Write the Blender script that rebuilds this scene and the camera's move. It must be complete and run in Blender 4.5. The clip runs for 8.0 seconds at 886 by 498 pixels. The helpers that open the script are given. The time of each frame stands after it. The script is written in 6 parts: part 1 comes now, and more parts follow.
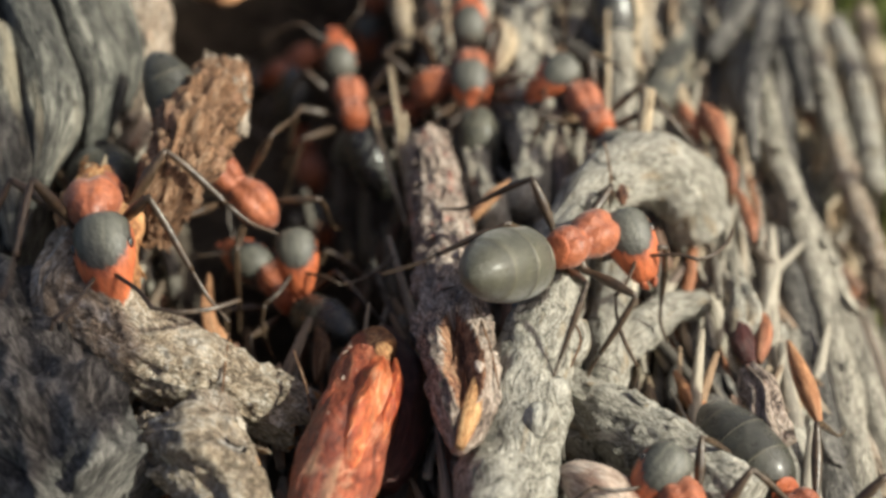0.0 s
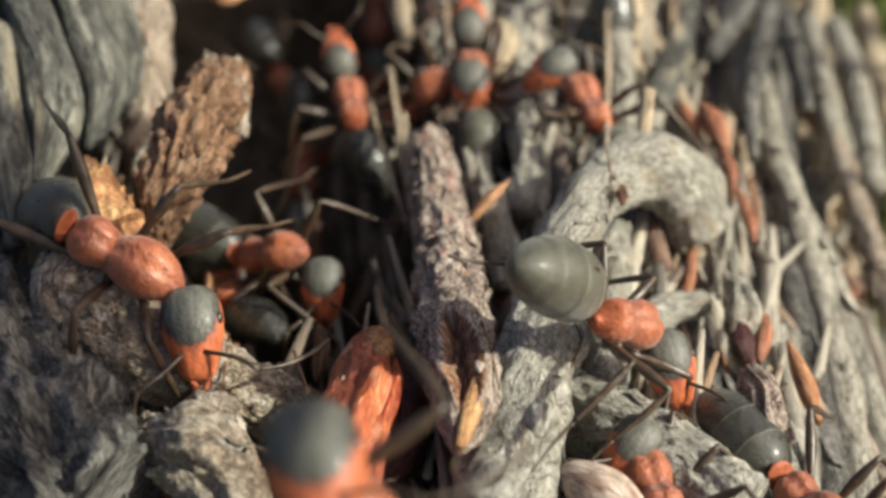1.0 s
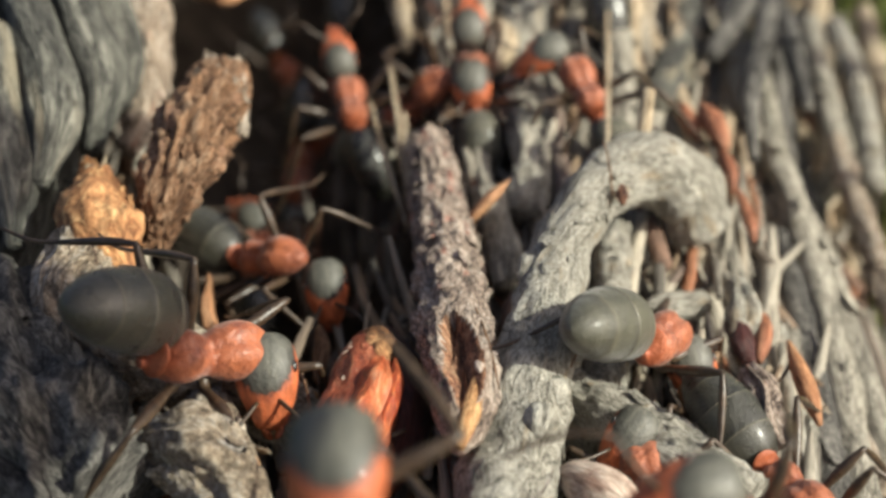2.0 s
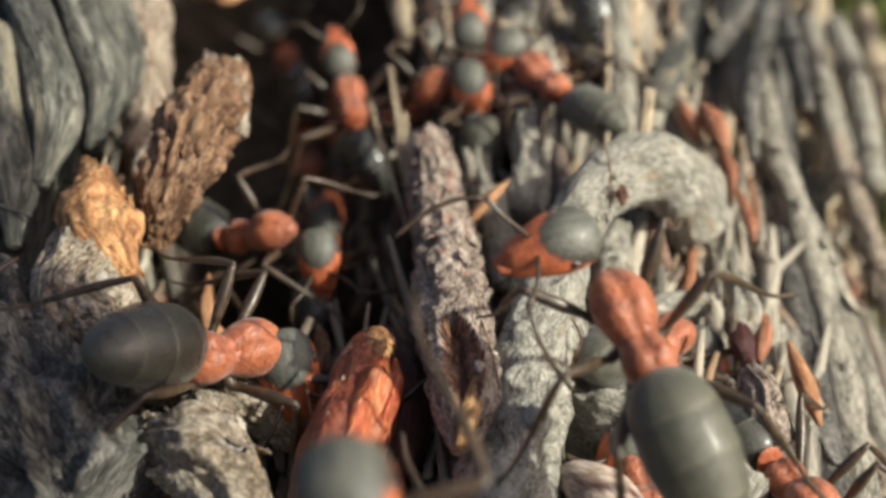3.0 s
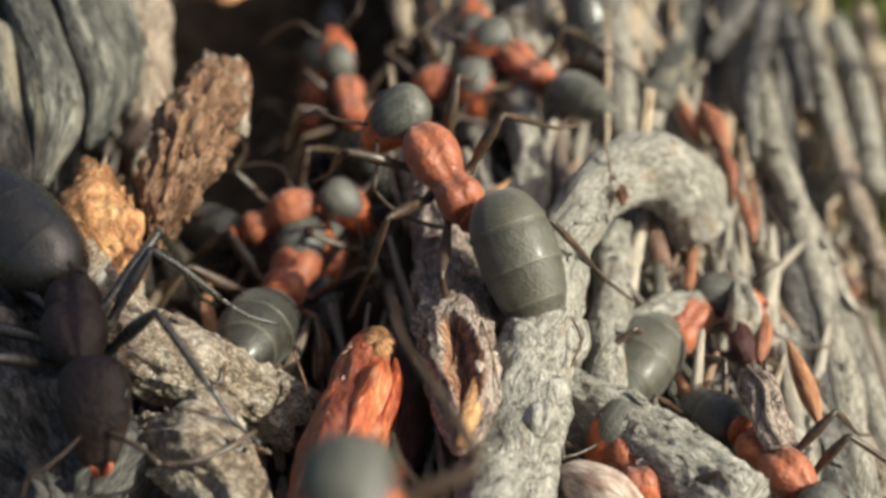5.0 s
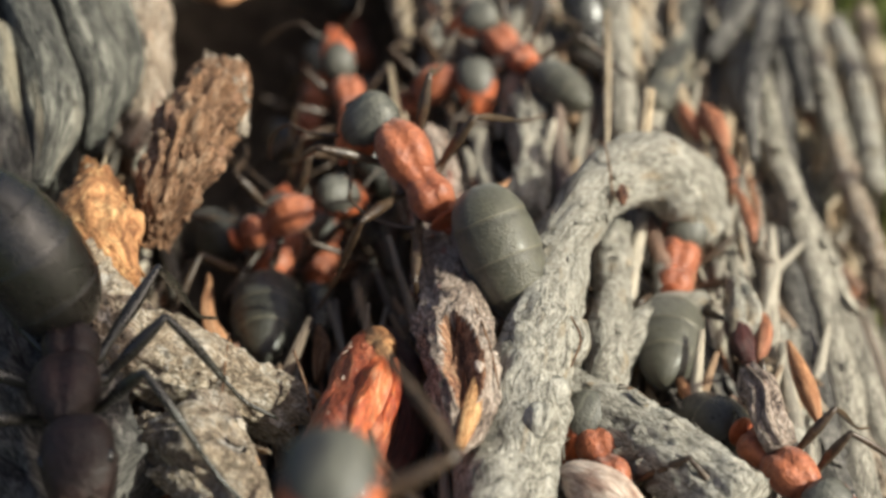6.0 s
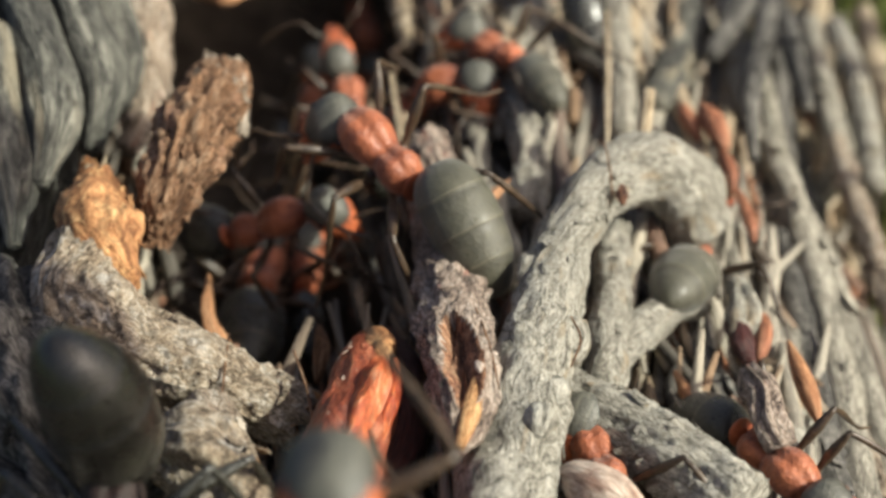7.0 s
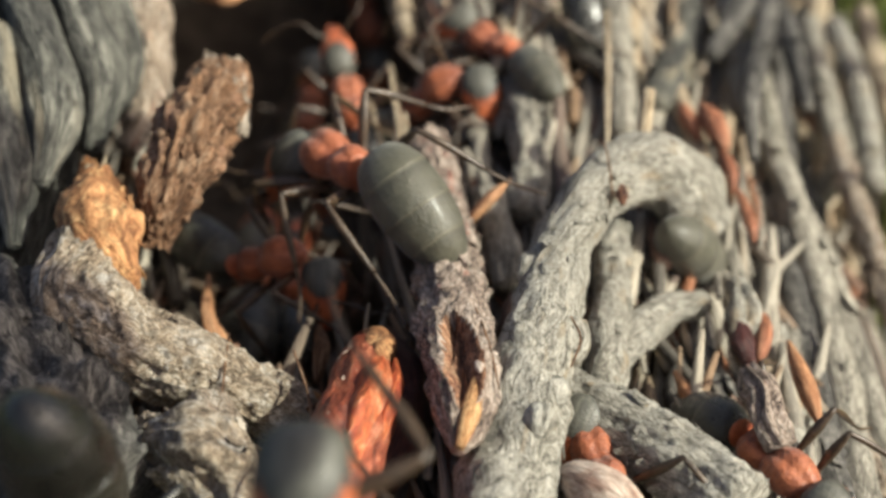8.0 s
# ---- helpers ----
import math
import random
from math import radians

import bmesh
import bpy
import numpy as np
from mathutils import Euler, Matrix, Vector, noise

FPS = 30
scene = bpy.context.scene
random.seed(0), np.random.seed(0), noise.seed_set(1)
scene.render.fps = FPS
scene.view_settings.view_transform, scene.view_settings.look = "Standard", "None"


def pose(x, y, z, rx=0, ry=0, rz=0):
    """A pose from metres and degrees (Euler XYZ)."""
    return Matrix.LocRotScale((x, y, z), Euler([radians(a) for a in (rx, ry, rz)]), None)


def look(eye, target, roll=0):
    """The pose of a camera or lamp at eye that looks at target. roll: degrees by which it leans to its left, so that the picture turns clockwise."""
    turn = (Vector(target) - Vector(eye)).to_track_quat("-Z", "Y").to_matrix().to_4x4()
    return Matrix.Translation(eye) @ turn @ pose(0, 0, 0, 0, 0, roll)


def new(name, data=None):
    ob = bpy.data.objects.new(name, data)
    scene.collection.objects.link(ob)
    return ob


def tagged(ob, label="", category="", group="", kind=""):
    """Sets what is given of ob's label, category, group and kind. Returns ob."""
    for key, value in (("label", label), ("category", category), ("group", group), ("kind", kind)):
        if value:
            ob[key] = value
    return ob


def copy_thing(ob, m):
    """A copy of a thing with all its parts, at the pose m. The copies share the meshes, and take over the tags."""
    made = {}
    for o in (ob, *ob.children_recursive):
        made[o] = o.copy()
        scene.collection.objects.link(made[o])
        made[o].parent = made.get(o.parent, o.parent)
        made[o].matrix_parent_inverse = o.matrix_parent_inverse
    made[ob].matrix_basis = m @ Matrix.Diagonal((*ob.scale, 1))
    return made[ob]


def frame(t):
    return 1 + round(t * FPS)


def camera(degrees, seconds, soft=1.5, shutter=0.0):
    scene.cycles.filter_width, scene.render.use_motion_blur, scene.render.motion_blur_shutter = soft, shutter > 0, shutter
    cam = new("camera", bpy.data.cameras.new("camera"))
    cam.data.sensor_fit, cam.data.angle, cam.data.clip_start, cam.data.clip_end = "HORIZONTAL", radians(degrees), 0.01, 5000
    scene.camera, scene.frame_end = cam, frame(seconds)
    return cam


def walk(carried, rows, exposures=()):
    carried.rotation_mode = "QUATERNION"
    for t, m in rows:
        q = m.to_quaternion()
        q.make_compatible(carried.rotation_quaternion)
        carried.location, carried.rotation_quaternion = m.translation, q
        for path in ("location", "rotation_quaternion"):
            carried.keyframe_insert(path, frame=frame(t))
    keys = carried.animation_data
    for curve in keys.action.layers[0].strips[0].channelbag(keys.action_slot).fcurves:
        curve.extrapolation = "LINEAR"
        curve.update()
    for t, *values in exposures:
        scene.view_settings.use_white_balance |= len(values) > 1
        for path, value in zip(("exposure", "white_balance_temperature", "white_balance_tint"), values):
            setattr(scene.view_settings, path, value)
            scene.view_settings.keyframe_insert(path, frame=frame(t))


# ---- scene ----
# Camera: still, a hand's width above the nest, looking down at 40 degrees.
MM = 0.001
cam = camera(30, 8.0, soft=3.0, shutter=0.5)
EYE, AIM = (0.0, -34.472 * MM, 28.925 * MM), (0.0, 0.0, 0.0)
cam.data.dof.use_dof = True
cam.data.dof.focus_distance = 0.0395
cam.data.dof.aperture_fstop = 72
walk(cam, [(0, look(EYE, AIM)), (8, look(EYE, AIM))])

# World, sun, exposure.
SUN_DIR = Vector((0.75, -0.20, 0.63)).normalized()
world = bpy.data.worlds.new("world")
scene.world = world
world.use_nodes = True
wn = world.node_tree.nodes
sky = wn.new("ShaderNodeTexSky")
sky.sky_type = "NISHITA"
sky.sun_disc = False
sky.air_density = 0.65
sky.dust_density = 6.0
sky.ozone_density = 0.3
sky.sun_elevation = math.asin(SUN_DIR.z)
sky.sun_rotation = math.atan2(SUN_DIR.x, SUN_DIR.y)
world.node_tree.links.new(sky.outputs[0], wn["Background"].inputs[0])
wn["Background"].inputs[1].default_value = 0.10
sun = new("sun", bpy.data.lights.new("sun", "SUN"))
sun.data.energy = 3.7
sun.data.angle = radians(0.6)
sun.data.color = (0.975, 0.985, 0.835)
sun.matrix_world = look(SUN_DIR * 5, (0, 0, 0))
scene.view_settings.exposure = 0.64


# ---- materials ----
def nodes_of(name):
    mat = bpy.data.materials.new(name)
    mat.use_nodes = True
    nt = mat.node_tree
    return mat, nt, nt.nodes["Principled BSDF"]


def node(nt, kind, links=(), **values):
    """A node with its inputs set (by name) and linked (name or index, socket)."""
    n = nt.nodes.new(kind)
    for key, value in values.items():
        n.inputs[key.replace("_", " ")].default_value = value
    for key, socket in links:
        nt.links.new(socket, n.inputs[key])
    return n


def ramp(nt, fac, stops):
    n = nt.nodes.new("ShaderNodeValToRGB")
    el = n.color_ramp.elements
    while len(el) < len(stops):
        el.new(0.5)
    for e, (p, c) in zip(el, stops):
        e.position, e.color = p, (*c, 1)
    nt.links.new(fac, n.inputs[0])
    return n.outputs[0]


def mixed(nt, fac, a, b, blend="MIX"):
    n = nt.nodes.new("ShaderNodeMix")
    n.data_type, n.blend_type = "RGBA", blend
    for i, v in ((0, fac), (6, a), (7, b)):
        if isinstance(v, (int, float)):
            n.inputs[i].default_value = v
        elif isinstance(v, tuple):
            n.inputs[i].default_value = (*v, 1)
        else:
            nt.links.new(v, n.inputs[i])
    return n.outputs[2]


def calc(nt, op, a, b=0.0):
    n = nt.nodes.new("ShaderNodeMath")
    n.operation = op
    for i, v in ((0, a), (1, b)):
        if isinstance(v, (int, float)):
            n.inputs[i].default_value = v
        else:
            nt.links.new(v, n.inputs[i])
    return n.outputs[0]


def grain_coords(nt, across, along):
    """Coordinates in millimetres round and along a stick, squeezed to its grain, shifted from object to object."""
    uv = nt.nodes.new("ShaderNodeTexCoord")
    info = nt.nodes.new("ShaderNodeObjectInfo")
    m = nt.nodes.new("ShaderNodeMapping")
    nt.links.new(uv.outputs["UV"], m.inputs[0])
    shift = calc(nt, "MULTIPLY", info.outputs["Random"], 40.0)
    comb = nt.nodes.new("ShaderNodeCombineXYZ")
    nt.links.new(shift, comb.inputs[0])
    nt.links.new(shift, comb.inputs[2])
    nt.links.new(comb.outputs[0], m.inputs["Location"])
    m.inputs["Scale"].default_value = (across, along, 1)
    return m.outputs[0]


def bark_material(name, stops, across=3.0, along=0.7, relief=0.00012, rough=0.85, spots=None, crack=0.5, cell=1.1, thin=9.0, swirl=0.0):
    mat, nt, bsdf = nodes_of(name)
    co = grain_coords(nt, across, along)
    big = node(nt, "ShaderNodeTexNoise", [("Vector", co)], Scale=0.7, Detail=4.0, Roughness=0.6, Distortion=0.8)
    fine = node(nt, "ShaderNodeTexNoise", [("Vector", co)], Scale=3.2, Detail=6.0, Roughness=0.7, Distortion=1.6)
    warp = node(nt, "ShaderNodeTexNoise", [("Vector", co)], Scale=1.1, Detail=3.0)
    bent = nt.nodes.new("ShaderNodeVectorMath")
    bent.operation = "MULTIPLY_ADD"
    nt.links.new(warp.outputs["Color"], bent.inputs[0])
    bent.inputs[1].default_value = (2.4, 2.4, 2.4)
    nt.links.new(co, bent.inputs[2])
    cells = node(nt, "ShaderNodeTexVoronoi", [("Vector", bent.outputs[0])], Scale=cell)
    cells.feature = "DISTANCE_TO_EDGE"
    f = calc(nt, "ADD", calc(nt, "MULTIPLY", big.outputs[0], 0.9), calc(nt, "MULTIPLY", fine.outputs[0], 1.3))
    col = ramp(nt, calc(nt, "SUBTRACT", f, 0.58), stops)
    lines = calc(nt, "MINIMUM", calc(nt, "MULTIPLY", cells.outputs[0], thin), 1.0)
    if swirl:
        knots = node(nt, "ShaderNodeTexNoise", [("Vector", co)], Scale=cell * 0.3, Detail=2.0, Roughness=0.45, Distortion=0.7)
        turn = calc(nt, "FRACT", calc(nt, "MULTIPLY", knots.outputs[0], swirl))
        rings = calc(nt, "MULTIPLY", calc(nt, "ABSOLUTE", calc(nt, "SUBTRACT", turn, 0.5)), 4.5)
        rings = calc(nt, "MINIMUM", calc(nt, "ADD", rings, calc(nt, "MULTIPLY", calc(nt, "SUBTRACT", fine.outputs[0], 0.42), 2.0)), 1.0)
        lines = calc(nt, "MINIMUM", calc(nt, "MAXIMUM", rings, 0.0), calc(nt, "MINIMUM", calc(nt, "ADD", lines, 0.45), 1.0))
    dark = calc(nt, "MULTIPLY", calc(nt, "SUBTRACT", 1.0, lines), crack)
    col = mixed(nt, dark, col, tuple(c * 0.35 for c in stops[0][1]))
    if spots:
        sp = node(nt, "ShaderNodeTexNoise", [("Vector", co)], Scale=0.8, Detail=3.0)
        sf = calc(nt, "MULTIPLY", calc(nt, "MAXIMUM", calc(nt, "SUBTRACT", sp.outputs[0], 0.60), 0.0), 9.0)
        col = mixed(nt, calc(nt, "MINIMUM", sf, 0.8), col, spots)
    grit = node(nt, "ShaderNodeTexNoise", [("Vector", co)], Scale=8.5, Detail=5.0, Roughness=0.7, Distortion=0.6)
    tone = ramp(nt, grit.outputs[0], [(0.34, (0.50, 0.48, 0.45)), (0.47, (0.92, 0.91, 0.90)), (0.62, (1.28, 1.27, 1.25))])
    col = mixed(nt, 0.85, col, tone, "MULTIPLY")
    nt.links.new(col, bsdf.inputs["Base Color"])
    bsdf.inputs["Roughness"].default_value = rough
    hgt = calc(nt, "ADD", calc(nt, "MULTIPLY", lines, 0.5 * crack), calc(nt, "ADD", fine.outputs[0], calc(nt, "MULTIPLY", grit.outputs[0], 0.4)))
    bump = node(nt, "ShaderNodeBump", [("Height", hgt)], Strength=0.9, Distance=relief)
    nt.links.new(bump.outputs[0], bsdf.inputs["Normal"])
    return mat


def litter_material(name, stops, rough=0.8):
    """Weathered sticks: a colour for each stick, grain along it."""
    mat, nt, bsdf = nodes_of(name)
    co = grain_coords(nt, 4.0, 0.5)
    info = nt.nodes.new("ShaderNodeObjectInfo")
    geo = nt.nodes.new("ShaderNodeNewGeometry")
    pick = calc(nt, "FRACT", calc(nt, "ADD", info.outputs["Random"], geo.outputs["Random Per Island"]))
    base = ramp(nt, pick, stops)
    fine = node(nt, "ShaderNodeTexNoise", [("Vector", co)], Scale=2.2, Detail=6.0, Roughness=0.65, Distortion=0.7)
    big = node(nt, "ShaderNodeTexNoise", [("Vector", co)], Scale=0.5, Detail=3.0)
    shade = ramp(nt, fine.outputs[0], [(0.3, (0.3, 0.28, 0.25)), (0.5, (0.8, 0.78, 0.75)), (0.7, (1.25, 1.2, 1.1))])
    col = mixed(nt, 1.0, base, shade, "MULTIPLY")
    col = mixed(nt, calc(nt, "MULTIPLY", calc(nt, "MAXIMUM", calc(nt, "SUBTRACT", big.outputs[0], 0.55), 0.0), 3.0), col, (0.05, 0.045, 0.04))
    nt.links.new(col, bsdf.inputs["Base Color"])
    bsdf.inputs["Roughness"].default_value = rough
    bump = node(nt, "ShaderNodeBump", [("Height", fine.outputs[0])], Strength=0.8, Distance=0.00008)
    nt.links.new(bump.outputs[0], bsdf.inputs["Normal"])
    return mat


def shell_material(name, low, high, rough=0.4, speckle=9.0, gloss=0.0, relief=0.00001, sheen=0.0, bands=False):
    """Insect cuticle: a base colour with fine hair-like grain."""
    mat, nt, bsdf = nodes_of(name)
    tc = nt.nodes.new("ShaderNodeTexCoord")
    n1 = node(nt, "ShaderNodeTexNoise", [("Vector", tc.outputs["Object"])], Scale=speckle, Detail=4.0, Roughness=0.6)
    n2 = node(nt, "ShaderNodeTexNoise", [("Vector", tc.outputs["Object"])], Scale=1.1, Detail=2.0)
    f = calc(nt, "ADD", calc(nt, "MULTIPLY", n1.outputs[0], 0.5), calc(nt, "MULTIPLY", n2.outputs[0], 0.5))
    col = ramp(nt, f, [(0.35, low), (0.65, high)])
    if bands:
        sep = node(nt, "ShaderNodeSeparateXYZ", [(0, tc.outputs["Object"])])
        along = calc(nt, "MULTIPLY", calc(nt, "ADD", sep.outputs[1], 1.25), -1 / 4.0)
        full, dim = (1, 1, 1), (0.55, 0.54, 0.52)
        col = mixed(nt, 1.0, col, ramp(nt, along, [(0.0, dim), (0.08, full), (0.26, full), (0.28, dim), (0.36, full), (0.52, full), (0.54, dim), (0.61, full), (0.76, full), (0.78, dim), (0.85, full)]), "MULTIPLY")
    nt.links.new(col, bsdf.inputs["Base Color"])
    n3 = node(nt, "ShaderNodeTexNoise", [("Vector", tc.outputs["Object"])], Scale=2.6, Detail=3.0, Roughness=0.6)
    nt.links.new(calc(nt, "ADD", calc(nt, "MULTIPLY", calc(nt, "SUBTRACT", n3.outputs[0], 0.5), 0.7), rough), bsdf.inputs["Roughness"])
    bsdf.inputs["Coat Weight"].default_value = gloss
    bsdf.inputs["Coat Roughness"].default_value = 0.25
    bsdf.inputs["Sheen Weight"].default_value = sheen
    pits = calc(nt, "ADD", n1.outputs[0], calc(nt, "MULTIPLY", n3.outputs[0], 1.5))
    bump = node(nt, "ShaderNodeBump", [("Height", pits)], Strength=0.8, Distance=2.0 * relief)
    nt.links.new(bump.outputs[0], bsdf.inputs["Normal"])
    return mat


def head_material():
    """Rust-red head with a dark crown that runs forward in a tongue."""
    mat, nt, bsdf = nodes_of("ant_head")
    tc = nt.nodes.new("ShaderNodeTexCoord")
    sep = node(nt, "ShaderNodeSeparateXYZ", [(0, tc.outputs["Object"])])
    n1 = node(nt, "ShaderNodeTexNoise", [("Vector", tc.outputs["Object"])], Scale=9.0, Detail=4.0)
    x2 = calc(nt, "MULTIPLY", sep.outputs[0], sep.outputs[0])
    n2 = node(nt, "ShaderNodeTexNoise", [("Vector", tc.outputs["Object"])], Scale=3.4, Detail=6.0, Roughness=0.65)
    f = calc(nt, "SUBTRACT", calc(nt, "MULTIPLY", sep.outputs[2], 0.8), calc(nt, "MULTIPLY", sep.outputs[1], 0.55))
    f = calc(nt, "ADD", calc(nt, "SUBTRACT", f, calc(nt, "MULTIPLY", x2, 0.45)), 0.0)
    f = calc(nt, "ADD", f, calc(nt, "MULTIPLY", calc(nt, "SUBTRACT", n2.outputs[0], 0.5), 0.55))
    col = ramp(nt, f, [(0.0, (0.44, 0.115, 0.045)), (0.12, (0.33, 0.085, 0.038)), (0.19, (0.05, 0.038, 0.030)), (0.28, (0.066, 0.064, 0.052)), (0.6, (0.098, 0.096, 0.080))])
    stretch = node(nt, "ShaderNodeMapping", [("Vector", tc.outputs["Object"])], Scale=(6.0, 1.6, 3.0))
    n4 = node(nt, "ShaderNodeTexNoise", [("Vector", stretch.outputs[0])], Scale=1.0, Detail=4.0, Roughness=0.6)
    shade = ramp(nt, n4.outputs[0], [(0.36, (0.62, 0.62, 0.62)), (0.50, (0.95, 0.95, 0.95)), (0.64, (1.28, 1.26, 1.2))])
    nt.links.new(mixed(nt, 1.0, col, shade, "MULTIPLY"), bsdf.inputs["Base Color"])
    bsdf.inputs["Roughness"].default_value = 0.5
    bsdf.inputs["Coat Weight"].default_value = 0.06
    bump = node(nt, "ShaderNodeBump", [("Height", n1.outputs[0])], Strength=0.7, Distance=0.00005)
    nt.links.new(bump.outputs[0], bsdf.inputs["Normal"])
    return mat


GREY = [(0.22, (0.075, 0.068, 0.056)), (0.42, (0.262, 0.242, 0.200)), (0.6, (0.425, 0.394, 0.330)), (0.8, (0.55, 0.515, 0.44))]
M_BRANCH = bark_material("pale_branch_bark", [(0.2, (0.15, 0.138, 0.112)), (0.4, (0.34, 0.320, 0.270)), (0.58, (0.47, 0.445, 0.385)), (0.8, (0.56, 0.54, 0.48))], 2.0, 0.8, 0.00022, crack=0.6, cell=1.6, thin=11.0, swirl=13.0, spots=(0.40, 0.32, 0.22))
M_TWIG = bark_material("lichened_brown_bark", [(0.22, (0.07, 0.048, 0.032)), (0.42, (0.32, 0.245, 0.172)), (0.58, (0.52, 0.435, 0.335)), (0.8, (0.66, 0.61, 0.54))], 1.5, 1.0, 0.00025, crack=0.45, cell=1.3, thin=9.0, spots=(0.64, 0.61, 0.57))
M_GREYBARK = bark_material("grey_bark", GREY, 2.6, 0.6, 0.00016)
M_BROWNGREY = bark_material("brown_grey_bark", [(0.22, (0.06, 0.042, 0.030)), (0.42, (0.24, 0.180, 0.130)), (0.58, (0.44, 0.36, 0.28)), (0.8, (0.62, 0.57, 0.50))], 2.4, 0.8, 0.00016, spots=(0.30, 0.14, 0.085), crack=0.6, cell=1.3, thin=12.0)
M_PINKBARK = bark_material("reddish_grey_bark", [(0.25, (0.035, 0.032, 0.03)), (0.40, (0.24, 0.175, 0.14)), (0.58, (0.48, 0.38, 0.315)), (0.8, (0.62, 0.54, 0.47))], 2.6, 1.0, 0.0002, spots=(0.46, 0.20, 0.15))
M_CRUMB = bark_material("crumbling_brown_wood", [(0.22, (0.050, 0.022, 0.010)), (0.42, (0.19, 0.092, 0.042)), (0.58, (0.37, 0.205, 0.115)), (0.8, (0.52, 0.36, 0.24))], 3.2, 0.9, 0.0003, spots=(0.45, 0.25, 0.16))
M_LOG = bark_material("slate_grey_bark", [(0.22, (0.014, 0.0135, 0.012)), (0.42, (0.060, 0.060, 0.053)), (0.58, (0.14, 0.138, 0.118)), (0.8, (0.27, 0.262, 0.222))], 1.0, 0.25, 0.0002, spots=(0.24, 0.21, 0.15))
M_DARKBARK = bark_material("dark_grey_bark", [(0.25, (0.02, 0.019, 0.017)), (0.45, (0.08, 0.075, 0.068)), (0.6, (0.18, 0.17, 0.155)), (0.8, (0.30, 0.28, 0.25))], 1.8, 0.6, 0.0002)
M_WOOD = bark_material("broken_tan_wood", [(0.25, (0.16, 0.07, 0.03)), (0.45, (0.44, 0.21, 0.085)), (0.6, (0.60, 0.35, 0.16)), (0.8, (0.70, 0.49, 0.27))], 4.0, 0.8, 0.0001, crack=0.3)
M_ROT = bark_material("dark_rotten_wood", [(0.25, (0.035, 0.014, 0.008)), (0.45, (0.17, 0.07, 0.038)), (0.6, (0.36, 0.18, 0.10)), (0.8, (0.54, 0.34, 0.21))], 3.0, 0.8, 0.0001)
M_TORN = bark_material("torn_orange_wood", [(0.22, (0.13, 0.05, 0.02)), (0.42, (0.29, 0.125, 0.05)), (0.58, (0.47, 0.235, 0.10)), (0.8, (0.64, 0.40, 0.19))], 1.3, 0.7, 0.0001, crack=0.5, cell=0.8, thin=12.0)
M_RESIN = bark_material("orange_red_bud_scale", [(0.22, (0.20, 0.030, 0.016)), (0.42, (0.42, 0.080, 0.032)), (0.58, (0.60, 0.165, 0.060)), (0.75, (0.70, 0.36, 0.20))], 0.8, 0.35, 0.00015, rough=0.28, crack=0.35, spots=(0.60, 0.27, 0.20))
M_RESIN_RED = bark_material("brown_red_bud_scale", [(0.22, (0.09, 0.022, 0.014)), (0.42, (0.22, 0.050, 0.026)), (0.58, (0.36, 0.090, 0.042)), (0.75, (0.50, 0.22, 0.13))], 1.1, 0.5, 0.00014, rough=0.32, crack=0.3, spots=(0.42, 0.26, 0.16))
M_MAROON = bark_material("maroon_husk", [(0.25, (0.015, 0.007, 0.007)), (0.5, (0.06, 0.016, 0.014)), (0.8, (0.13, 0.045, 0.035))], 2.0, 0.5, 0.00008, rough=0.4, crack=0.2)
M_ORANGE = bark_material("orange_bract", [(0.25, (0.24, 0.095, 0.04)), (0.5, (0.44, 0.21, 0.10)), (0.8, (0.58, 0.36, 0.21))], 3.0, 0.4, 0.00006, rough=0.6, crack=0.25)
M_RUST = bark_material("rust_brown_needle", [(0.22, (0.10, 0.035, 0.02)), (0.5, (0.30, 0.105, 0.05)), (0.8, (0.46, 0.24, 0.14))], 3.0, 0.4, 0.00006, rough=0.6, crack=0.25)
M_SEED = bark_material("pale_pink_seed", [(0.25, (0.26, 0.15, 0.11)), (0.42, (0.46, 0.34, 0.27)), (0.58, (0.60, 0.49, 0.41)), (0.8, (0.70, 0.62, 0.54))], 1.6, 0.5, 0.0001, rough=0.6, crack=0.35)
M_TANSTICK = bark_material("tan_twig_wood", [(0.25, (0.180, 0.126, 0.072)), (0.5, (0.432, 0.342, 0.234)), (0.8, (0.558, 0.477, 0.360))], 3.0, 0.4, 0.00008, crack=0.25)
LITTER_STOPS = [(0.0, (0.075, 0.067, 0.059)), (0.15, (0.234, 0.213, 0.184)), (0.32, (0.351, 0.326, 0.280)), (0.5, (0.468, 0.427, 0.359)), (0.66, (0.368, 0.293, 0.209)), (0.8, (0.284, 0.184, 0.113)), (0.9, (0.167, 0.159, 0.146)), (1.0, (0.301, 0.125, 0.063))]
M_LITTER = litter_material("weathered_litter", LITTER_STOPS)
M_GASTER = shell_material("ant_gaster", (0.038, 0.036, 0.023), (0.092, 0.086, 0.056), 0.40, 16.0, 0.14, relief=0.00002, sheen=0.22, bands=True)
M_SLATE = shell_material("ant_gaster_slate", (0.018, 0.017, 0.012), (0.052, 0.049, 0.034), 0.34, 16.0, 0.3, relief=0.00002, sheen=0.1, bands=True)
# black of the glossy ants; also shade painted on the passer and deep ants
M_BLACK_SHADE = shell_material("ant_black_and_shade", (0.012, 0.012, 0.009), (0.030, 0.028, 0.021), 0.30, 16.0, 0.6, relief=0.00002)
M_EDGE = shell_material("ant_gaster_rim", (0.07, 0.065, 0.045), (0.15, 0.135, 0.095), 0.4, 14.0)
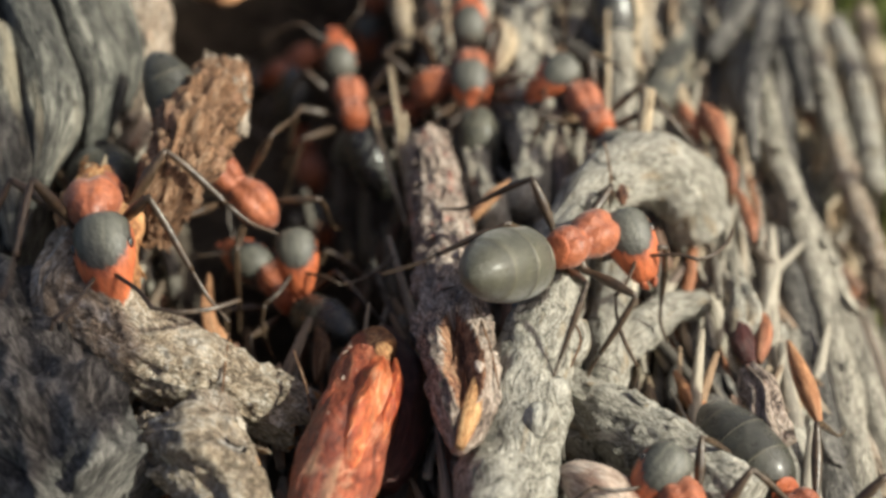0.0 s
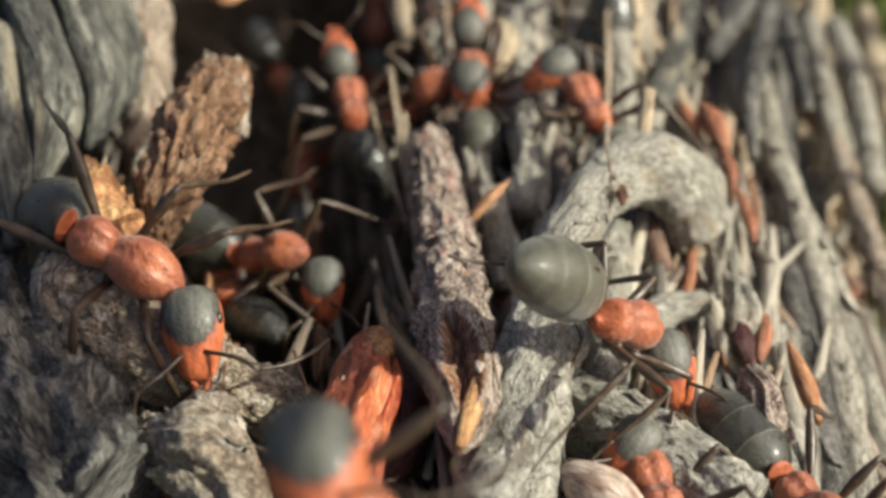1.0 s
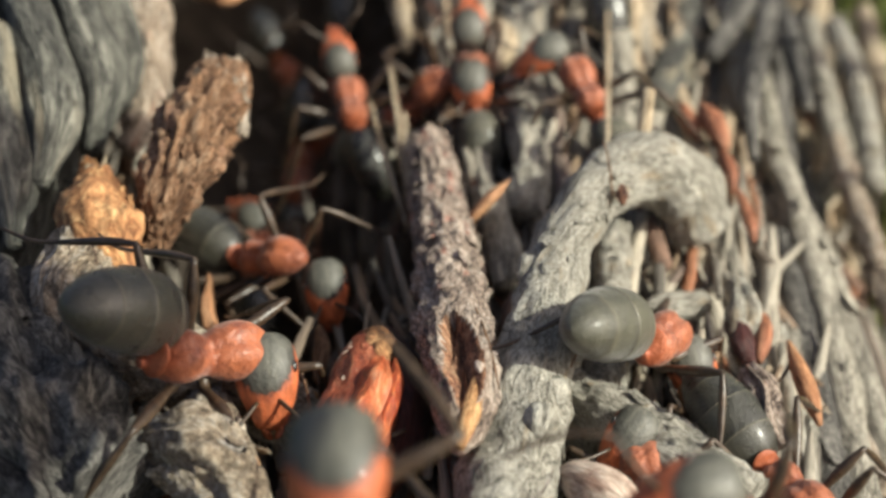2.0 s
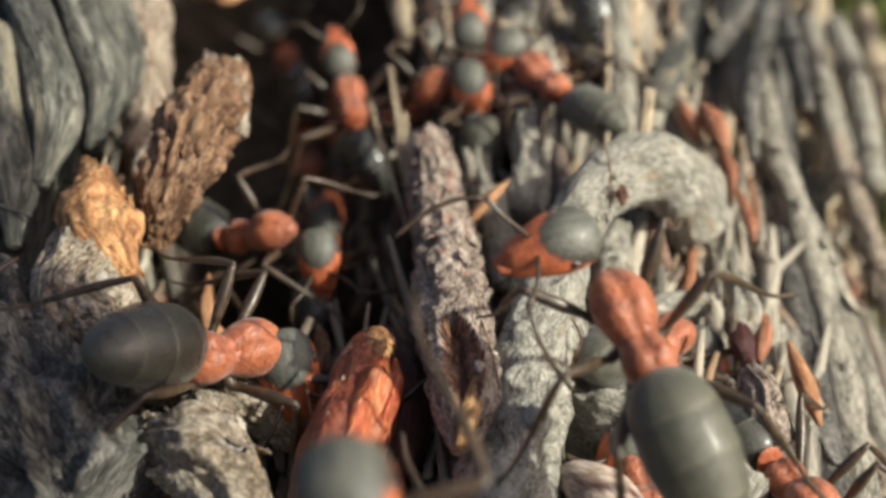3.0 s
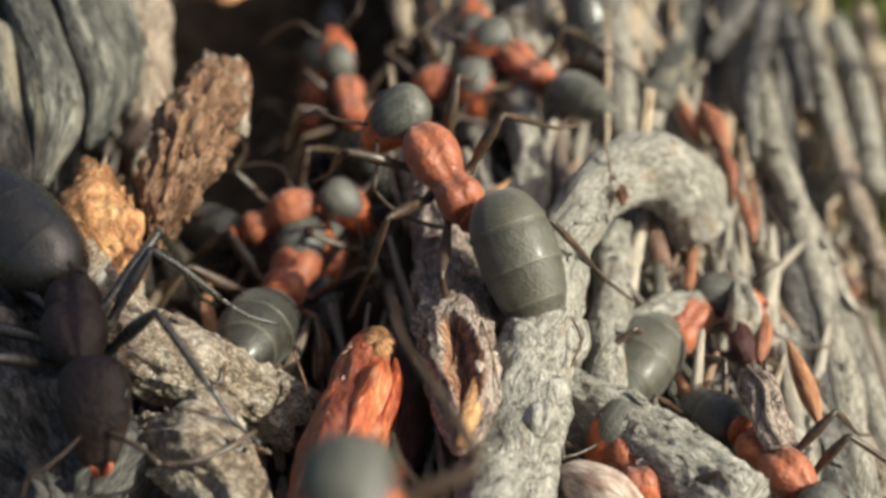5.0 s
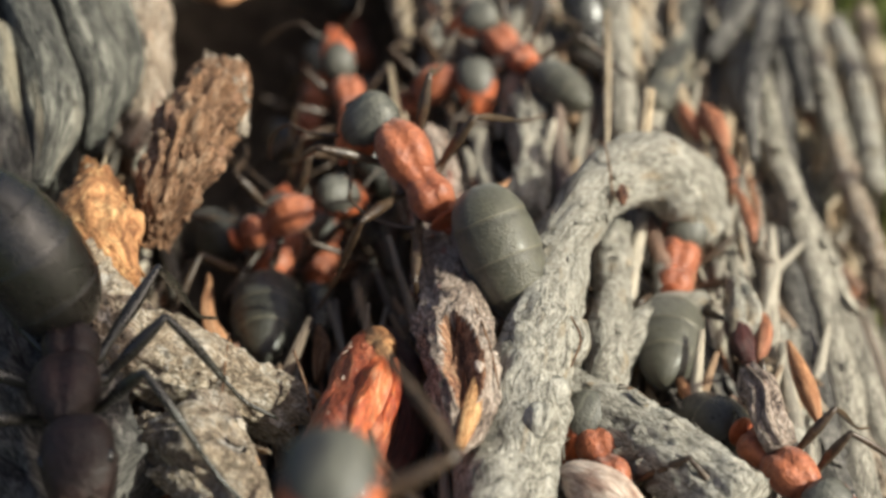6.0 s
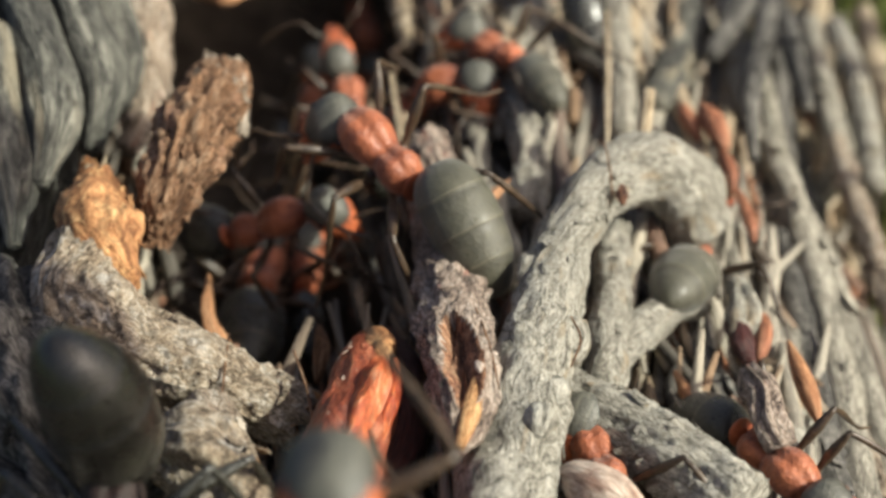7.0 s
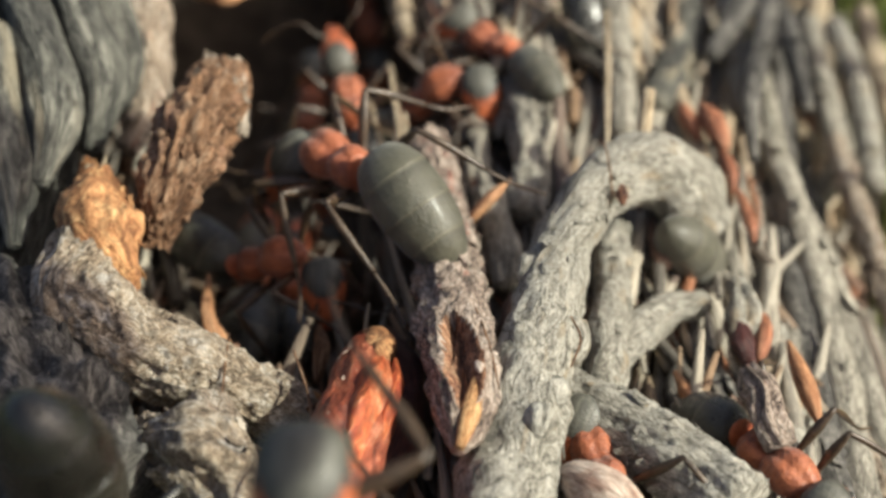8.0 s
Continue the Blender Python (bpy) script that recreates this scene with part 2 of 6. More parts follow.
M_THORAX = shell_material("ant_thorax", (0.16, 0.036, 0.015), (0.42, 0.124, 0.047), 0.45, 7.0, 0.12, relief=0.00004, sheen=0.18)
M_PETIOLE = shell_material("ant_petiole", (0.25, 0.056, 0.023), (0.45, 0.125, 0.05), 0.5, 8.0, 0.05, relief=0.00003)
M_LEG = shell_material("ant_leg", (0.020, 0.012, 0.007), (0.085, 0.054, 0.032), 0.42, 6.0, 0.12)
# the passer's red shell with shade put into its colour
M_SHADED_RED = shell_material("ant_shaded_maroon", (0.010, 0.006, 0.005), (0.030, 0.013, 0.010), 0.6, 7.0, 0.0, relief=0.00004)
M_EYE = shell_material("ant_eye", (0.008, 0.008, 0.008), (0.015, 0.014, 0.012), 0.2, 20.0, 0.6)
M_HEAD = head_material()


def ground_material():
    mat, nt, bsdf = nodes_of("forest_floor")
    tc = nt.nodes.new("ShaderNodeTexCoord")
    n1 = node(nt, "ShaderNodeTexNoise", [("Vector", tc.outputs["Object"])], Scale=0.9, Detail=8.0, Roughness=0.7)
    n2 = node(nt, "ShaderNodeTexNoise", [("Vector", tc.outputs["Object"])], Scale=0.004, Detail=6.0, Roughness=0.6)
    soil = ramp(nt, n1.outputs[0], [(0.3, (0.018, 0.013, 0.009)), (0.5, (0.06, 0.045, 0.032)), (0.7, (0.14, 0.11, 0.08))])
    grass = ramp(nt, n1.outputs[0], [(0.3, (0.03, 0.05, 0.012)), (0.7, (0.12, 0.17, 0.04))])
    sep = node(nt, "ShaderNodeSeparateXYZ", [(0, tc.outputs["Object"])])
    r2 = calc(nt, "ADD", calc(nt, "MULTIPLY", sep.outputs[0], sep.outputs[0]), calc(nt, "MULTIPLY", sep.outputs[1], sep.outputs[1]))
    far = calc(nt, "ADD", calc(nt, "DIVIDE", calc(nt, "SQRT", r2), 600.0), calc(nt, "SUBTRACT", n2.outputs[0], 0.5))
    far = calc(nt, "MINIMUM", calc(nt, "MAXIMUM", calc(nt, "MULTIPLY", calc(nt, "SUBTRACT", far, 0.6), 4.0), 0.0), 1.0)
    nt.links.new(mixed(nt, far, soil, grass), bsdf.inputs["Base Color"])
    bsdf.inputs["Roughness"].default_value = 0.95
    bump = node(nt, "ShaderNodeBump", [("Height", n1.outputs[0])], Strength=1.0, Distance=0.0004)
    nt.links.new(bump.outputs[0], bsdf.inputs["Normal"])
    return mat


M_GROUND = ground_material()
M_GRASS = bark_material("grass_blade", [(0.25, (0.24, 0.32, 0.07)), (0.5, (0.46, 0.56, 0.15)), (0.8, (0.62, 0.68, 0.28))], 1.5, 0.1, 0.00003, rough=0.5, crack=0.1)


# ---- mesh helpers (millimetres; every thing is scaled to metres by its top object) ----
def at(x, y, z, rx=0, ry=0, rz=0):
    """A pose from millimetres and degrees."""
    return pose(x * MM, y * MM, z * MM, rx, ry, rz)


def mesh_from(name, verts, faces, uvs=None, slots=None, mats=(), smooth=True):
    me = bpy.data.meshes.new(name)
    me.from_pydata([tuple(v) for v in verts], [], faces)
    for m in mats:
        me.materials.append(m)
    if uvs is not None:
        layer = me.uv_layers.new(name="UVMap")
        flat = np.empty(len(me.loops) * 2, dtype=np.float32)
        k = 0
        for fc, fuv in zip(faces, uvs):
            for c in fuv:
                flat[k], flat[k + 1] = c
                k += 2
        layer.data.foreach_set("uv", flat)
    if slots is not None:
        me.polygons.foreach_set("material_index", slots)
    me.polygons.foreach_set("use_smooth", [smooth] * len(me.polygons))
    me.update()
    return me


def thing(name, label, category, group="", m=None, kind=""):
    ob = new(name)
    ob.empty_display_size = 0.5
    tagged(ob, label, category, group, kind)
    if m is not None:
        ob.matrix_world = m
    ob.scale = (MM, MM, MM)
    return ob


def mesh_thing(name, me, label, category, group="", kind=""):
    ob = new(name, me)
    ob.scale = (MM, MM, MM)
    return tagged(ob, label, category, group, kind)


def child(name, me, parent, label="", m=None):
    ob = new(name, me)
    ob.parent = parent
    if m is not None:
        ob.matrix_basis = m
    if label:
        ob["label"] = label
    return ob


def spline(points, step):
    """Catmull-Rom through points (x, y, z, r); returns positions and radii at about even steps."""
    p = [np.array(q, float) for q in points]
    p = [2 * p[0] - p[1]] + p + [2 * p[-1] - p[-2]]
    out = []
    for i in range(1, len(p) - 2):
        a, b, c, d = p[i - 1:i + 3]
        n = max(2, int(np.linalg.norm((c - b)[:3]) / step))
        for k in range(n):
            t = k / n
            out.append(0.5 * (2 * b + (c - a) * t + (2 * a - 5 * b + 4 * c - d) * t * t + (3 * b - a - 3 * c + d) * t ** 3))
    out.append(p[-2])
    out = np.array(out)
    return out[:, :3], np.maximum(out[:, 3], 0.005)


def tube(points, seg=32, step=0.2, ridge=0.1, ridge_f=2.0, along_f=0.4, lump=0.1, lump_f=0.4, seed=0.0, gouge=None, ragged=0.0, flat=1.0, facing=(0, -0.8, 0.6)):
    """A stick along a smooth line: rings with bark ridges, lumps, ragged ends and, if wanted, a hollow torn into one side.
    gouge: (start, end, half-angle, depth), start and end as shares of the length. Returns verts, faces, uvs, slots."""
    pos, rad = spline(points, step)
    n = len(pos)
    tan = np.gradient(pos, axis=0)
    tan /= np.linalg.norm(tan, axis=1)[:, None]
    ref = np.array(facing, float)
    verts, meta = [], []
    length = np.concatenate([[0], np.cumsum(np.linalg.norm(np.diff(pos, axis=0), axis=1))])
    rmean = float(np.mean(rad))
    for i in range(n):
        t = tan[i]
        u = ref - t * (ref @ t)
        u /= np.linalg.norm(u) + 1e-9
        v = np.cross(t, u)
        s = length[i] / length[-1]
        for j in range(seg):
            a = 2 * math.pi * j / seg
            ca, sa = math.cos(a), math.sin(a)
            q = Vector((ca * rmean * ridge_f + seed, sa * rmean * ridge_f, length[i] * along_f))
            q2 = Vector((ca * rmean * lump_f + seed * 2, sa * rmean * lump_f, length[i] * lump_f + seed))
            k = 1 + ridge * (1 - 2.6 * abs(noise.noise(q))) + 0.6 * ridge * noise.noise(q * 2.7) + 0.4 * ridge * noise.noise(q * 6.1) + lump * noise.noise(q2)
            shift = 0.0
            if gouge and gouge[0] < s < gouge[1]:
                w = abs((a + math.pi) % (2 * math.pi) - math.pi) / gouge[2]
                m = math.sin(math.pi * (s - gouge[0]) / (gouge[1] - gouge[0])) ** 0.5
                w /= max(0.2, m) * (1 + 0.15 * noise.noise(q * 1.3))
                if w < 1:
                    k -= gouge[3] * min(1.0, 2.2 * (1 - w)) * (1 + 0.2 * noise.noise(q * 1.7))
                elif w < 1.25:
                    k += 0.06
            if ragged and (i == 0 or i == n - 1):
                shift = ragged * noise.noise(q * 1.5) * (1 if i else -1)
            k = max(k, 0.12)
            verts.append(pos[i] + rad[i] * k * (u * ca + v * sa * flat) + t * shift)
    faces, uvs, slots = [], [], []
    circ = 2 * math.pi * rmean
    for i in range(n - 1):
        s = (length[i] + length[i + 1]) / 2 / length[-1]
        for j in range(seg):
            j2 = (j + 1) % seg
            faces.append((i * seg + j, i * seg + j2, (i + 1) * seg + j2, (i + 1) * seg + j))
            a0, a1 = circ * j / seg, circ * (j + 1) / seg
            uvs.append(((a0, length[i]), (a1, length[i]), (a1, length[i + 1]), (a0, length[i + 1])))
            slot = 0
            if gouge and gouge[0] < s < gouge[1]:
                a = 2 * math.pi * (j + 0.5) / seg
                w = abs((a + math.pi) % (2 * math.pi) - math.pi) / gouge[2]
                m = math.sin(math.pi * (s - gouge[0]) / (gouge[1] - gouge[0])) ** 0.5
                if w < 1.0 * max(0.2, m):
                    slot = 1
            slots.append(slot)
    for i, sign in ((0, -1), (n - 1, 1)):
        c = len(verts)
        verts.append(pos[i] + tan[i] * sign * (rad[i] * 0.15 - ragged * 0.6))
        for j in range(seg):
            j2 = (j + 1) % seg
            b = i * seg
            faces.append((c, b + j2, b + j) if sign < 0 else (c, b + j, b + j2))
            a0, a1 = 2 * math.pi * j / seg, 2 * math.pi * j2 / seg
            r = rad[i]
            pa, pb = (math.cos(a0) * r, math.sin(a0) * r), (math.cos(a1) * r, math.sin(a1) * r)
            uvs.append(((0, 0), pb, pa) if sign < 0 else ((0, 0), pa, pb))
            slots.append(1 if ragged else 0)
    return verts, faces, uvs, slots


def tube_mesh(name, points, mats, **kw):
    v, f, u, s = tube(points, **kw)
    if len(mats) < 2:
        s = [0] * len(s)
    return mesh_from(name, v, f, u, s, mats)


def joined(pieces):
    """Several (verts, faces, uvs, slots) as one."""
    V, F, U, S = [], [], [], []
    for v, f, u, s in pieces:
        o = len(V)
        V.extend(v)
        F.extend([tuple(i + o for i in q) for q in f])
        U.extend(u)
        S.extend(s)
    return V, F, U, S


def blob(profile, seg=24, rings=28, groove=0.0):
    """A body along y: rows (y, half-width, half-height, z) smoothly joined."""
    rows = np.array(profile, float)
    ts = np.linspace(0, len(rows) - 1, rings)
    out = []
    p = np.vstack([2 * rows[0] - rows[1], rows, 2 * rows[-1] - rows[-2]])
    for t in ts:
        i = min(int(t), len(rows) - 2)
        w = t - i
        a, b, c, d = p[i:i + 4]
        out.append(0.5 * (2 * b + (c - a) * w + (2 * a - 5 * b + 4 * c - d) * w * w + (3 * b - a - 3 * c + d) * w ** 3))
    verts, faces, uvs = [], [], []
    for y, rx, rz, z in out:
        for j in range(seg):
            a = 2 * math.pi * j / seg
            k = 1 - groove * math.exp(-((a - math.pi / 2) / 0.28) ** 2)
            verts.append((max(rx, 0.004) * math.cos(a) * k, y, z + max(rz, 0.004) * math.sin(a) * k))
    for i in range(len(out) - 1):
        for j in range(seg):
            j2 = (j + 1) % seg
            faces.append((i * seg + j, (i + 1) * seg + j, (i + 1) * seg + j2, i * seg + j2))
            uvs.append(((j / seg, i), (j / seg, i + 1), ((j + 1) / seg, i + 1), ((j + 1) / seg, i)))
    faces.append(tuple(range(seg)))
    uvs.append(((0, 0),) * seg)
    faces.append(tuple(range(len(verts) - 1, len(verts) - seg - 1, -1)))
    uvs.append(((0, 0),) * seg)
    return verts, faces, uvs, [0] * len(faces)


def blob_mesh(name, profile, mat, **kw):
    v, f, u, s = blob(profile, **kw)
    return mesh_from(name, v, f, u, s, [mat])


# ---- ground ----
def smooth(a, b, x):
    t = min(1.0, max(0.0, (x - a) / (b - a)))
    return t * t * (3 - 2 * t)


HOLES = [(-4.5, 0.4, 3.6, 7.0), (-7.0, 14.6, 4.2, 10.0), (-2.1, 2.9, 2.6, 6.0), (-3.6, 13.9, 3.0, 9.0), (-8.9, 13.9, 1.4, 6.0), (5.2, -3.4, 0.9, 2.5), (-7.8, -3.6, 1.0, 3.0)]


def ground_height(x, y):
    """Height of the soil in millimetres: a mound with holes that falls away to one side."""
    r = math.hypot(x, y)
    z = -2.2 - 260 * (1 - math.exp(-(r / 420) ** 2))
    if x > 5:
        z -= min(12.0, ((x - 5) / 7.0) ** 2 * 4.0) if r < 200 else 12.0 * math.exp(-((r - 200) / 200) ** 2)
    if r < 400:
        for hx, hy, hr, hd in HOLES:
            d = math.hypot(x - hx, y - hy) / hr
            if d < 1.4:
                z -= hd * (1 - smooth(0.35, 1.3, d))
        left = -7.7 - 6.8 * smooth(7.0, 11.0, y)
        z -= 14.0 * smooth(left - 0.8, left, x) * (1 - smooth(-1.0, -0.4, x)) * smooth(2.2, 4.0, y) * (1 - smooth(33.0, 37.0, y))
        z += 0.9 * noise.noise(Vector((x * 0.3, y * 0.3, 1.7))) + 0.4 * noise.noise(Vector((x, y, 4.1)))
    elif r < 60000:
        z += 18 * noise.noise(Vector((x * 0.004, y * 0.004, 0.3)))
    return z


def in_hollow(x, y):
    """Over the open mouth of the nest."""
    return (-14 if y > 9 else -8.2) < x < -0.6 and 3.0 < y < 35.0


def build_ground():
    n = 150
    line = [4.5 * math.sinh(11.6 * k / n) for k in range(-n, n + 1)]
    verts = [(x, y + 4.0, ground_height(x, y + 4.0)) for y in line for x in line]
    w = 2 * n + 1
    faces = [(j * w + i, j * w + i + 1, (j + 1) * w + i + 1, (j + 1) * w + i) for j in range(2 * n) for i in range(2 * n)]
    me = mesh_from("ground", verts, faces, mats=[M_GROUND])
    return mesh_thing("ground", me, "dark crumbly soil of the nest mound", "ground", kind="structure")


build_ground()


# ---- twigs and bark ----
def twig(name, label, category, points, mat, end=None, group="", **kw):
    """One stick or piece of bark; points are (place, radius)."""
    pts = [(*p, r) for p, r in points]
    me = tube_mesh(name, pts, [mat, end] if end else [mat], **kw)
    return mesh_thing(name, me, label, category, group)


def twig_part(name, label, parent, points, mat, **kw):
    """A piece that grows on a stick: a spur, a knot, torn wood."""
    return child(name, tube_mesh(name, [(*p, r) for p, r in points], [mat], **kw), parent, label)


def flake_mesh(seed, mat):
    """A thin curled flake of bark with a ragged outline, about one unit long."""
    rng = random.Random(seed)
    nx, ny = 4, 6
    top, faces, uvs = [], [], []
    curl, lift = rng.uniform(0.1, 0.5), rng.uniform(0.05, 0.25)
    for j in range(ny):
        s = j / (ny - 1)
        half = (0.10 + 0.16 * math.sin(math.pi * min(1, s * 0.9 + 0.08))) * rng.uniform(0.75, 1.2)
        for i in range(nx):
            a = 2 * i / (nx - 1) - 1
            top.append((a * half + rng.uniform(-0.02, 0.02), s - 0.5 + rng.uniform(-0.04, 0.04), lift * s * s - curl * (a * half) ** 2 + rng.uniform(0, 0.02)))
    low = [(x, y, z - 0.05) for x, y, z in top]
    verts = top + low
    o = len(top)
    for j in range(ny - 1):
        for i in range(nx - 1):
            a = j * nx + i
            faces.append((a, a + 1, a + nx + 1, a + nx))
            faces.append((o + a, o + a + nx, o + a + nx + 1, o + a + 1))
    rim = [i for i in range(nx)] + [j * nx + nx - 1 for j in range(1, ny)] + [(ny - 1) * nx + i for i in range(nx - 2, -1, -1)] + [j * nx for j in range(ny - 2, 0, -1)]
    for a, b in zip(rim, rim[1:] + rim[:1]):
        faces.append((b, a, o + a, o + b))
    uvs = [[(verts[i][0] * 0.6, verts[i][1] * 0.6) for i in f] for f in faces]
    return mesh_from("bark_flake", verts, faces, uvs, None, [mat], smooth=False)


def add_flakes(ob, points, mat, count, size, seed, lo=0.0, hi=1.0, along=True):
    """Loose bark flakes scattered over a stick."""
    rng = random.Random(seed)
    meshes = [flake_mesh(seed * 10 + k, mat) for k in range(5)]
    pos, rad = spline([(*p, r) for p, r in points], 0.1)
    tan = np.gradient(pos, axis=0)
    for k in range(count):
        i = int(rng.uniform(lo, hi) * (len(pos) - 1))
        t = Vector(tan[i]).normalized()
        out = Vector((0, -0.77, 0.64))
        out = (out - t * out.dot(t)).normalized()
        out.rotate(Matrix.Rotation(rng.gauss(0, 1.0), 3, t))
        if rng.random() < 0.5:
            t = -t
        side = t.cross(out)
        m = Matrix((side, t, out)).transposed().to_4x4()
        s = size * rng.uniform(0.5, 1.3)
        ml = Matrix.Translation(Vector(pos[i]) + out * rad[i] * rng.uniform(0.98, 1.08)) @ m @ pose(0, 0, 0, rng.uniform(-4, 14), rng.uniform(-10, 10), rng.uniform(-25, 25))
        child("bark_flake", meshes[rng.randrange(5)], ob, "", ml @ Matrix.Diagonal((s * rng.uniform(0.7, 1.5), s, s, 1)))


def build_twigs():
    pts = [((1.28, -10.41, 0.00), 1.2), ((1.69, -7.96, 0.50), 1.12), ((2.16, -5.64, 1.00), 0.98), ((2.61, -3.61, 1.20), 0.84), ((3.18, -1.42, 1.40), 0.76), ((4.27, 0.98, 1.30), 0.80), ((5.65, 2.53, 0.80), 0.98), ((6.80, 2.91, 0.00), 1.02), ((7.49, 2.84, -1.40), 0.95)]
    branch = twig("branch", "pale grey gnarled branch that arches over the litter", "branch", pts,
                  M_BRANCH, seg=96, step=0.075, ridge=0.06, ridge_f=1.9, along_f=0.9, lump=0.24, lump_f=0.9, seed=3.0)
    add_flakes(branch, pts, M_BRANCH, 34, 0.42, 21)
    twig_part("spur", "pale dead spur twig", branch, [((5.48, 2.79, 0.80), 0.22), ((5.63, 3.31, 1.60), 0.21), ((5.79, 4.16, 2.40), 0.17)], M_TANSTICK, seg=14, step=0.15, ridge=0.15)
    twig_part("knot", "round bark knot", branch, [((3.08, -4.13, 1.10), 0.25), ((3.16, -4.85, 1.20), 0.42), ((3.01, -5.44, 1.00), 0.3)], M_BRANCH, seg=24, step=0.08, ridge=0.2, ridge_f=3.0, along_f=2.0, seed=1.5)
    twig_part("knot", "round bark knot", branch, [((0.62, -6.77, 0.60), 0.25), ((0.81, -7.52, 0.80), 0.45), ((0.87, -8.05, 0.60), 0.3)], M_BROWNGREY, seg=24, step=0.08, ridge=0.2, ridge_f=3.0, along_f=2.0, seed=2.5)
    twig_part("knot", "worn round knot", branch, [((2.21, -1.95, 1.40), 0.17), ((2.18, -2.74, 1.55), 0.34), ((2.12, -3.26, 1.40), 0.17)], M_BRANCH, seg=24, step=0.07, ridge=0.22, ridge_f=3.0, along_f=2.4, lump=0.3, lump_f=2.0, seed=4.5)
    twig_part("knot", "whorled bark knot", branch, [((2.26, -7.35, 1.40), 0.18), ((2.22, -8.01, 1.55), 0.36), ((2.17, -8.43, 1.40), 0.18)], M_BRANCH, seg=24, step=0.07, ridge=0.22, ridge_f=3.0, along_f=2.4, lump=0.3, lump_f=2.0, seed=5.5)
    twig_part("knot", "whorled bark knot", branch, [((1.97, -4.82, 1.60), 0.17), ((1.94, -5.54, 1.75), 0.34), ((1.89, -6.00, 1.60), 0.17)], M_BRANCH, seg=24, step=0.07, ridge=0.22, ridge_f=3.0, along_f=2.4, lump=0.3, lump_f=2.0, seed=6.5)
    twig_part("knot", "small bark knot", branch, [((2.68, -6.28, 1.35), 0.14), ((2.64, -6.96, 1.50), 0.28), ((2.59, -7.40, 1.35), 0.14)], M_BRANCH, seg=24, step=0.07, ridge=0.22, ridge_f=3.0, along_f=2.4, lump=0.3, lump_f=2.0, seed=7.5)
    twig_part("knot_hole", "dark round knot hole", branch, [((4.74, 0.21, 2.00), 0.08), ((4.72, -0.16, 2.00), 0.17), ((4.72, -0.44, 1.90), 0.08)], M_ROT, seg=16, step=0.04, ridge=0.1, seed=1.1)
    pts = [((4.90, 1.97, -1.00), 0.5), ((4.58, -0.93, -0.80), 0.52), ((4.27, -3.36, -0.60), 0.52), ((3.90, -5.40, -0.80), 0.58), ((3.28, -6.56, -1.00), 0.5)]
    side = twig("branch", "pale grey side branch under the arch", "branch", pts, M_BRANCH, seg=56, step=0.1, ridge=0.09, ridge_f=2.6, along_f=1.1, lump=0.25, lump_f=1.0, seed=8.0)
    add_flakes(side, pts, M_BRANCH, 26, 0.45, 22)
    twig_part("side_stub", "rough broken stub", side, [((4.25, -3.57, -0.80), 0.4), ((5.19, -2.29, -1.00), 0.45), ((6.07, -1.22, -1.20), 0.48), ((7.13, -0.38, -1.60), 0.3)], M_BRANCH, seg=40, step=0.1, ridge=0.2, lump=0.3, lump_f=1.1, seed=18.0)
    pts = [((2.86, -4.81, -0.60), 0.7), ((4.11, -6.09, -0.40), 0.82), ((5.34, -7.40, -0.20), 0.92), ((6.83, -9.33, -0.20), 0.95)]
    low = twig("branch", "thick pale grey branch lying low in the litter", "branch", pts, M_BRANCH, seg=80, step=0.09, ridge=0.09, ridge_f=2.6, along_f=1.2, lump=0.25, lump_f=0.9, seed=12.0)
    add_flakes(low, pts, M_BRANCH, 50, 0.5, 23)
    pts = [((-0.44, 5.27, -0.40), 0.60), ((-0.19, 2.26, 0.00), 0.68), ((0.09, -0.81, 0.50), 0.80), ((0.25, -3.81, 1.00), 0.88), ((0.48, -6.63, 1.40), 0.80), ((0.44, -8.01, 1.50), 0.55), ((0.34, -8.89, 1.50), 0.15)]
    broken = twig("broken_twig", "reddish grey twig with a hollow splintered end", "twig", pts,
                  M_PINKBARK, M_ROT, seg=96, step=0.07, ridge=0.15, ridge_f=2.6, along_f=1.0, lump=0.18, lump_f=0.9, seed=5.0, gouge=(0.72, 0.955, 0.62, 0.62))
    add_flakes(broken, pts, M_PINKBARK, 70, 0.5, 24, 0.0, 0.72)
    twig_part("splinter", "pale yellow splinter", broken, [((0.91, -6.28, 1.80), 0.10), ((0.77, -7.22, 1.80), 0.20), ((0.59, -8.13, 1.90), 0.20), ((0.37, -9.04, 1.80), 0.10)], M_WOOD, seg=16, step=0.06, ridge=0.22, lump=0.25, seed=4.4)
    twig_part("splinter", "small pale crumb", broken, [((0.78, -6.59, 2.10), 0.05), ((0.87, -6.78, 2.10), 0.13), ((0.89, -6.96, 2.10), 0.05)], M_SEED, seg=12, step=0.04, ridge=0.2, seed=6.4)
    pts = [((-8.86, -1.21, 1.80), 0.75), ((-9.09, -2.12, 1.70), 0.9), ((-9.11, -3.52, 1.40), 1.05), ((-8.13, -4.33, 0.90), 1.08), ((-6.65, -4.82, 0.40), 0.98), ((-5.11, -5.31, -0.20), 0.86), ((-3.50, -5.70, -0.80), 0.74)]
    curved = twig("curved_twig", "grey-brown bent twig with a torn orange end", "twig", pts,
                  M_TWIG, M_WOOD, seg=96, step=0.07, ridge=0.13, ridge_f=2.4, along_f=1.0, lump=0.2, lump_f=0.8, seed=7.0, ragged=0.5)
    add_flakes(curved, pts, M_TWIG, 70, 0.42, 25)
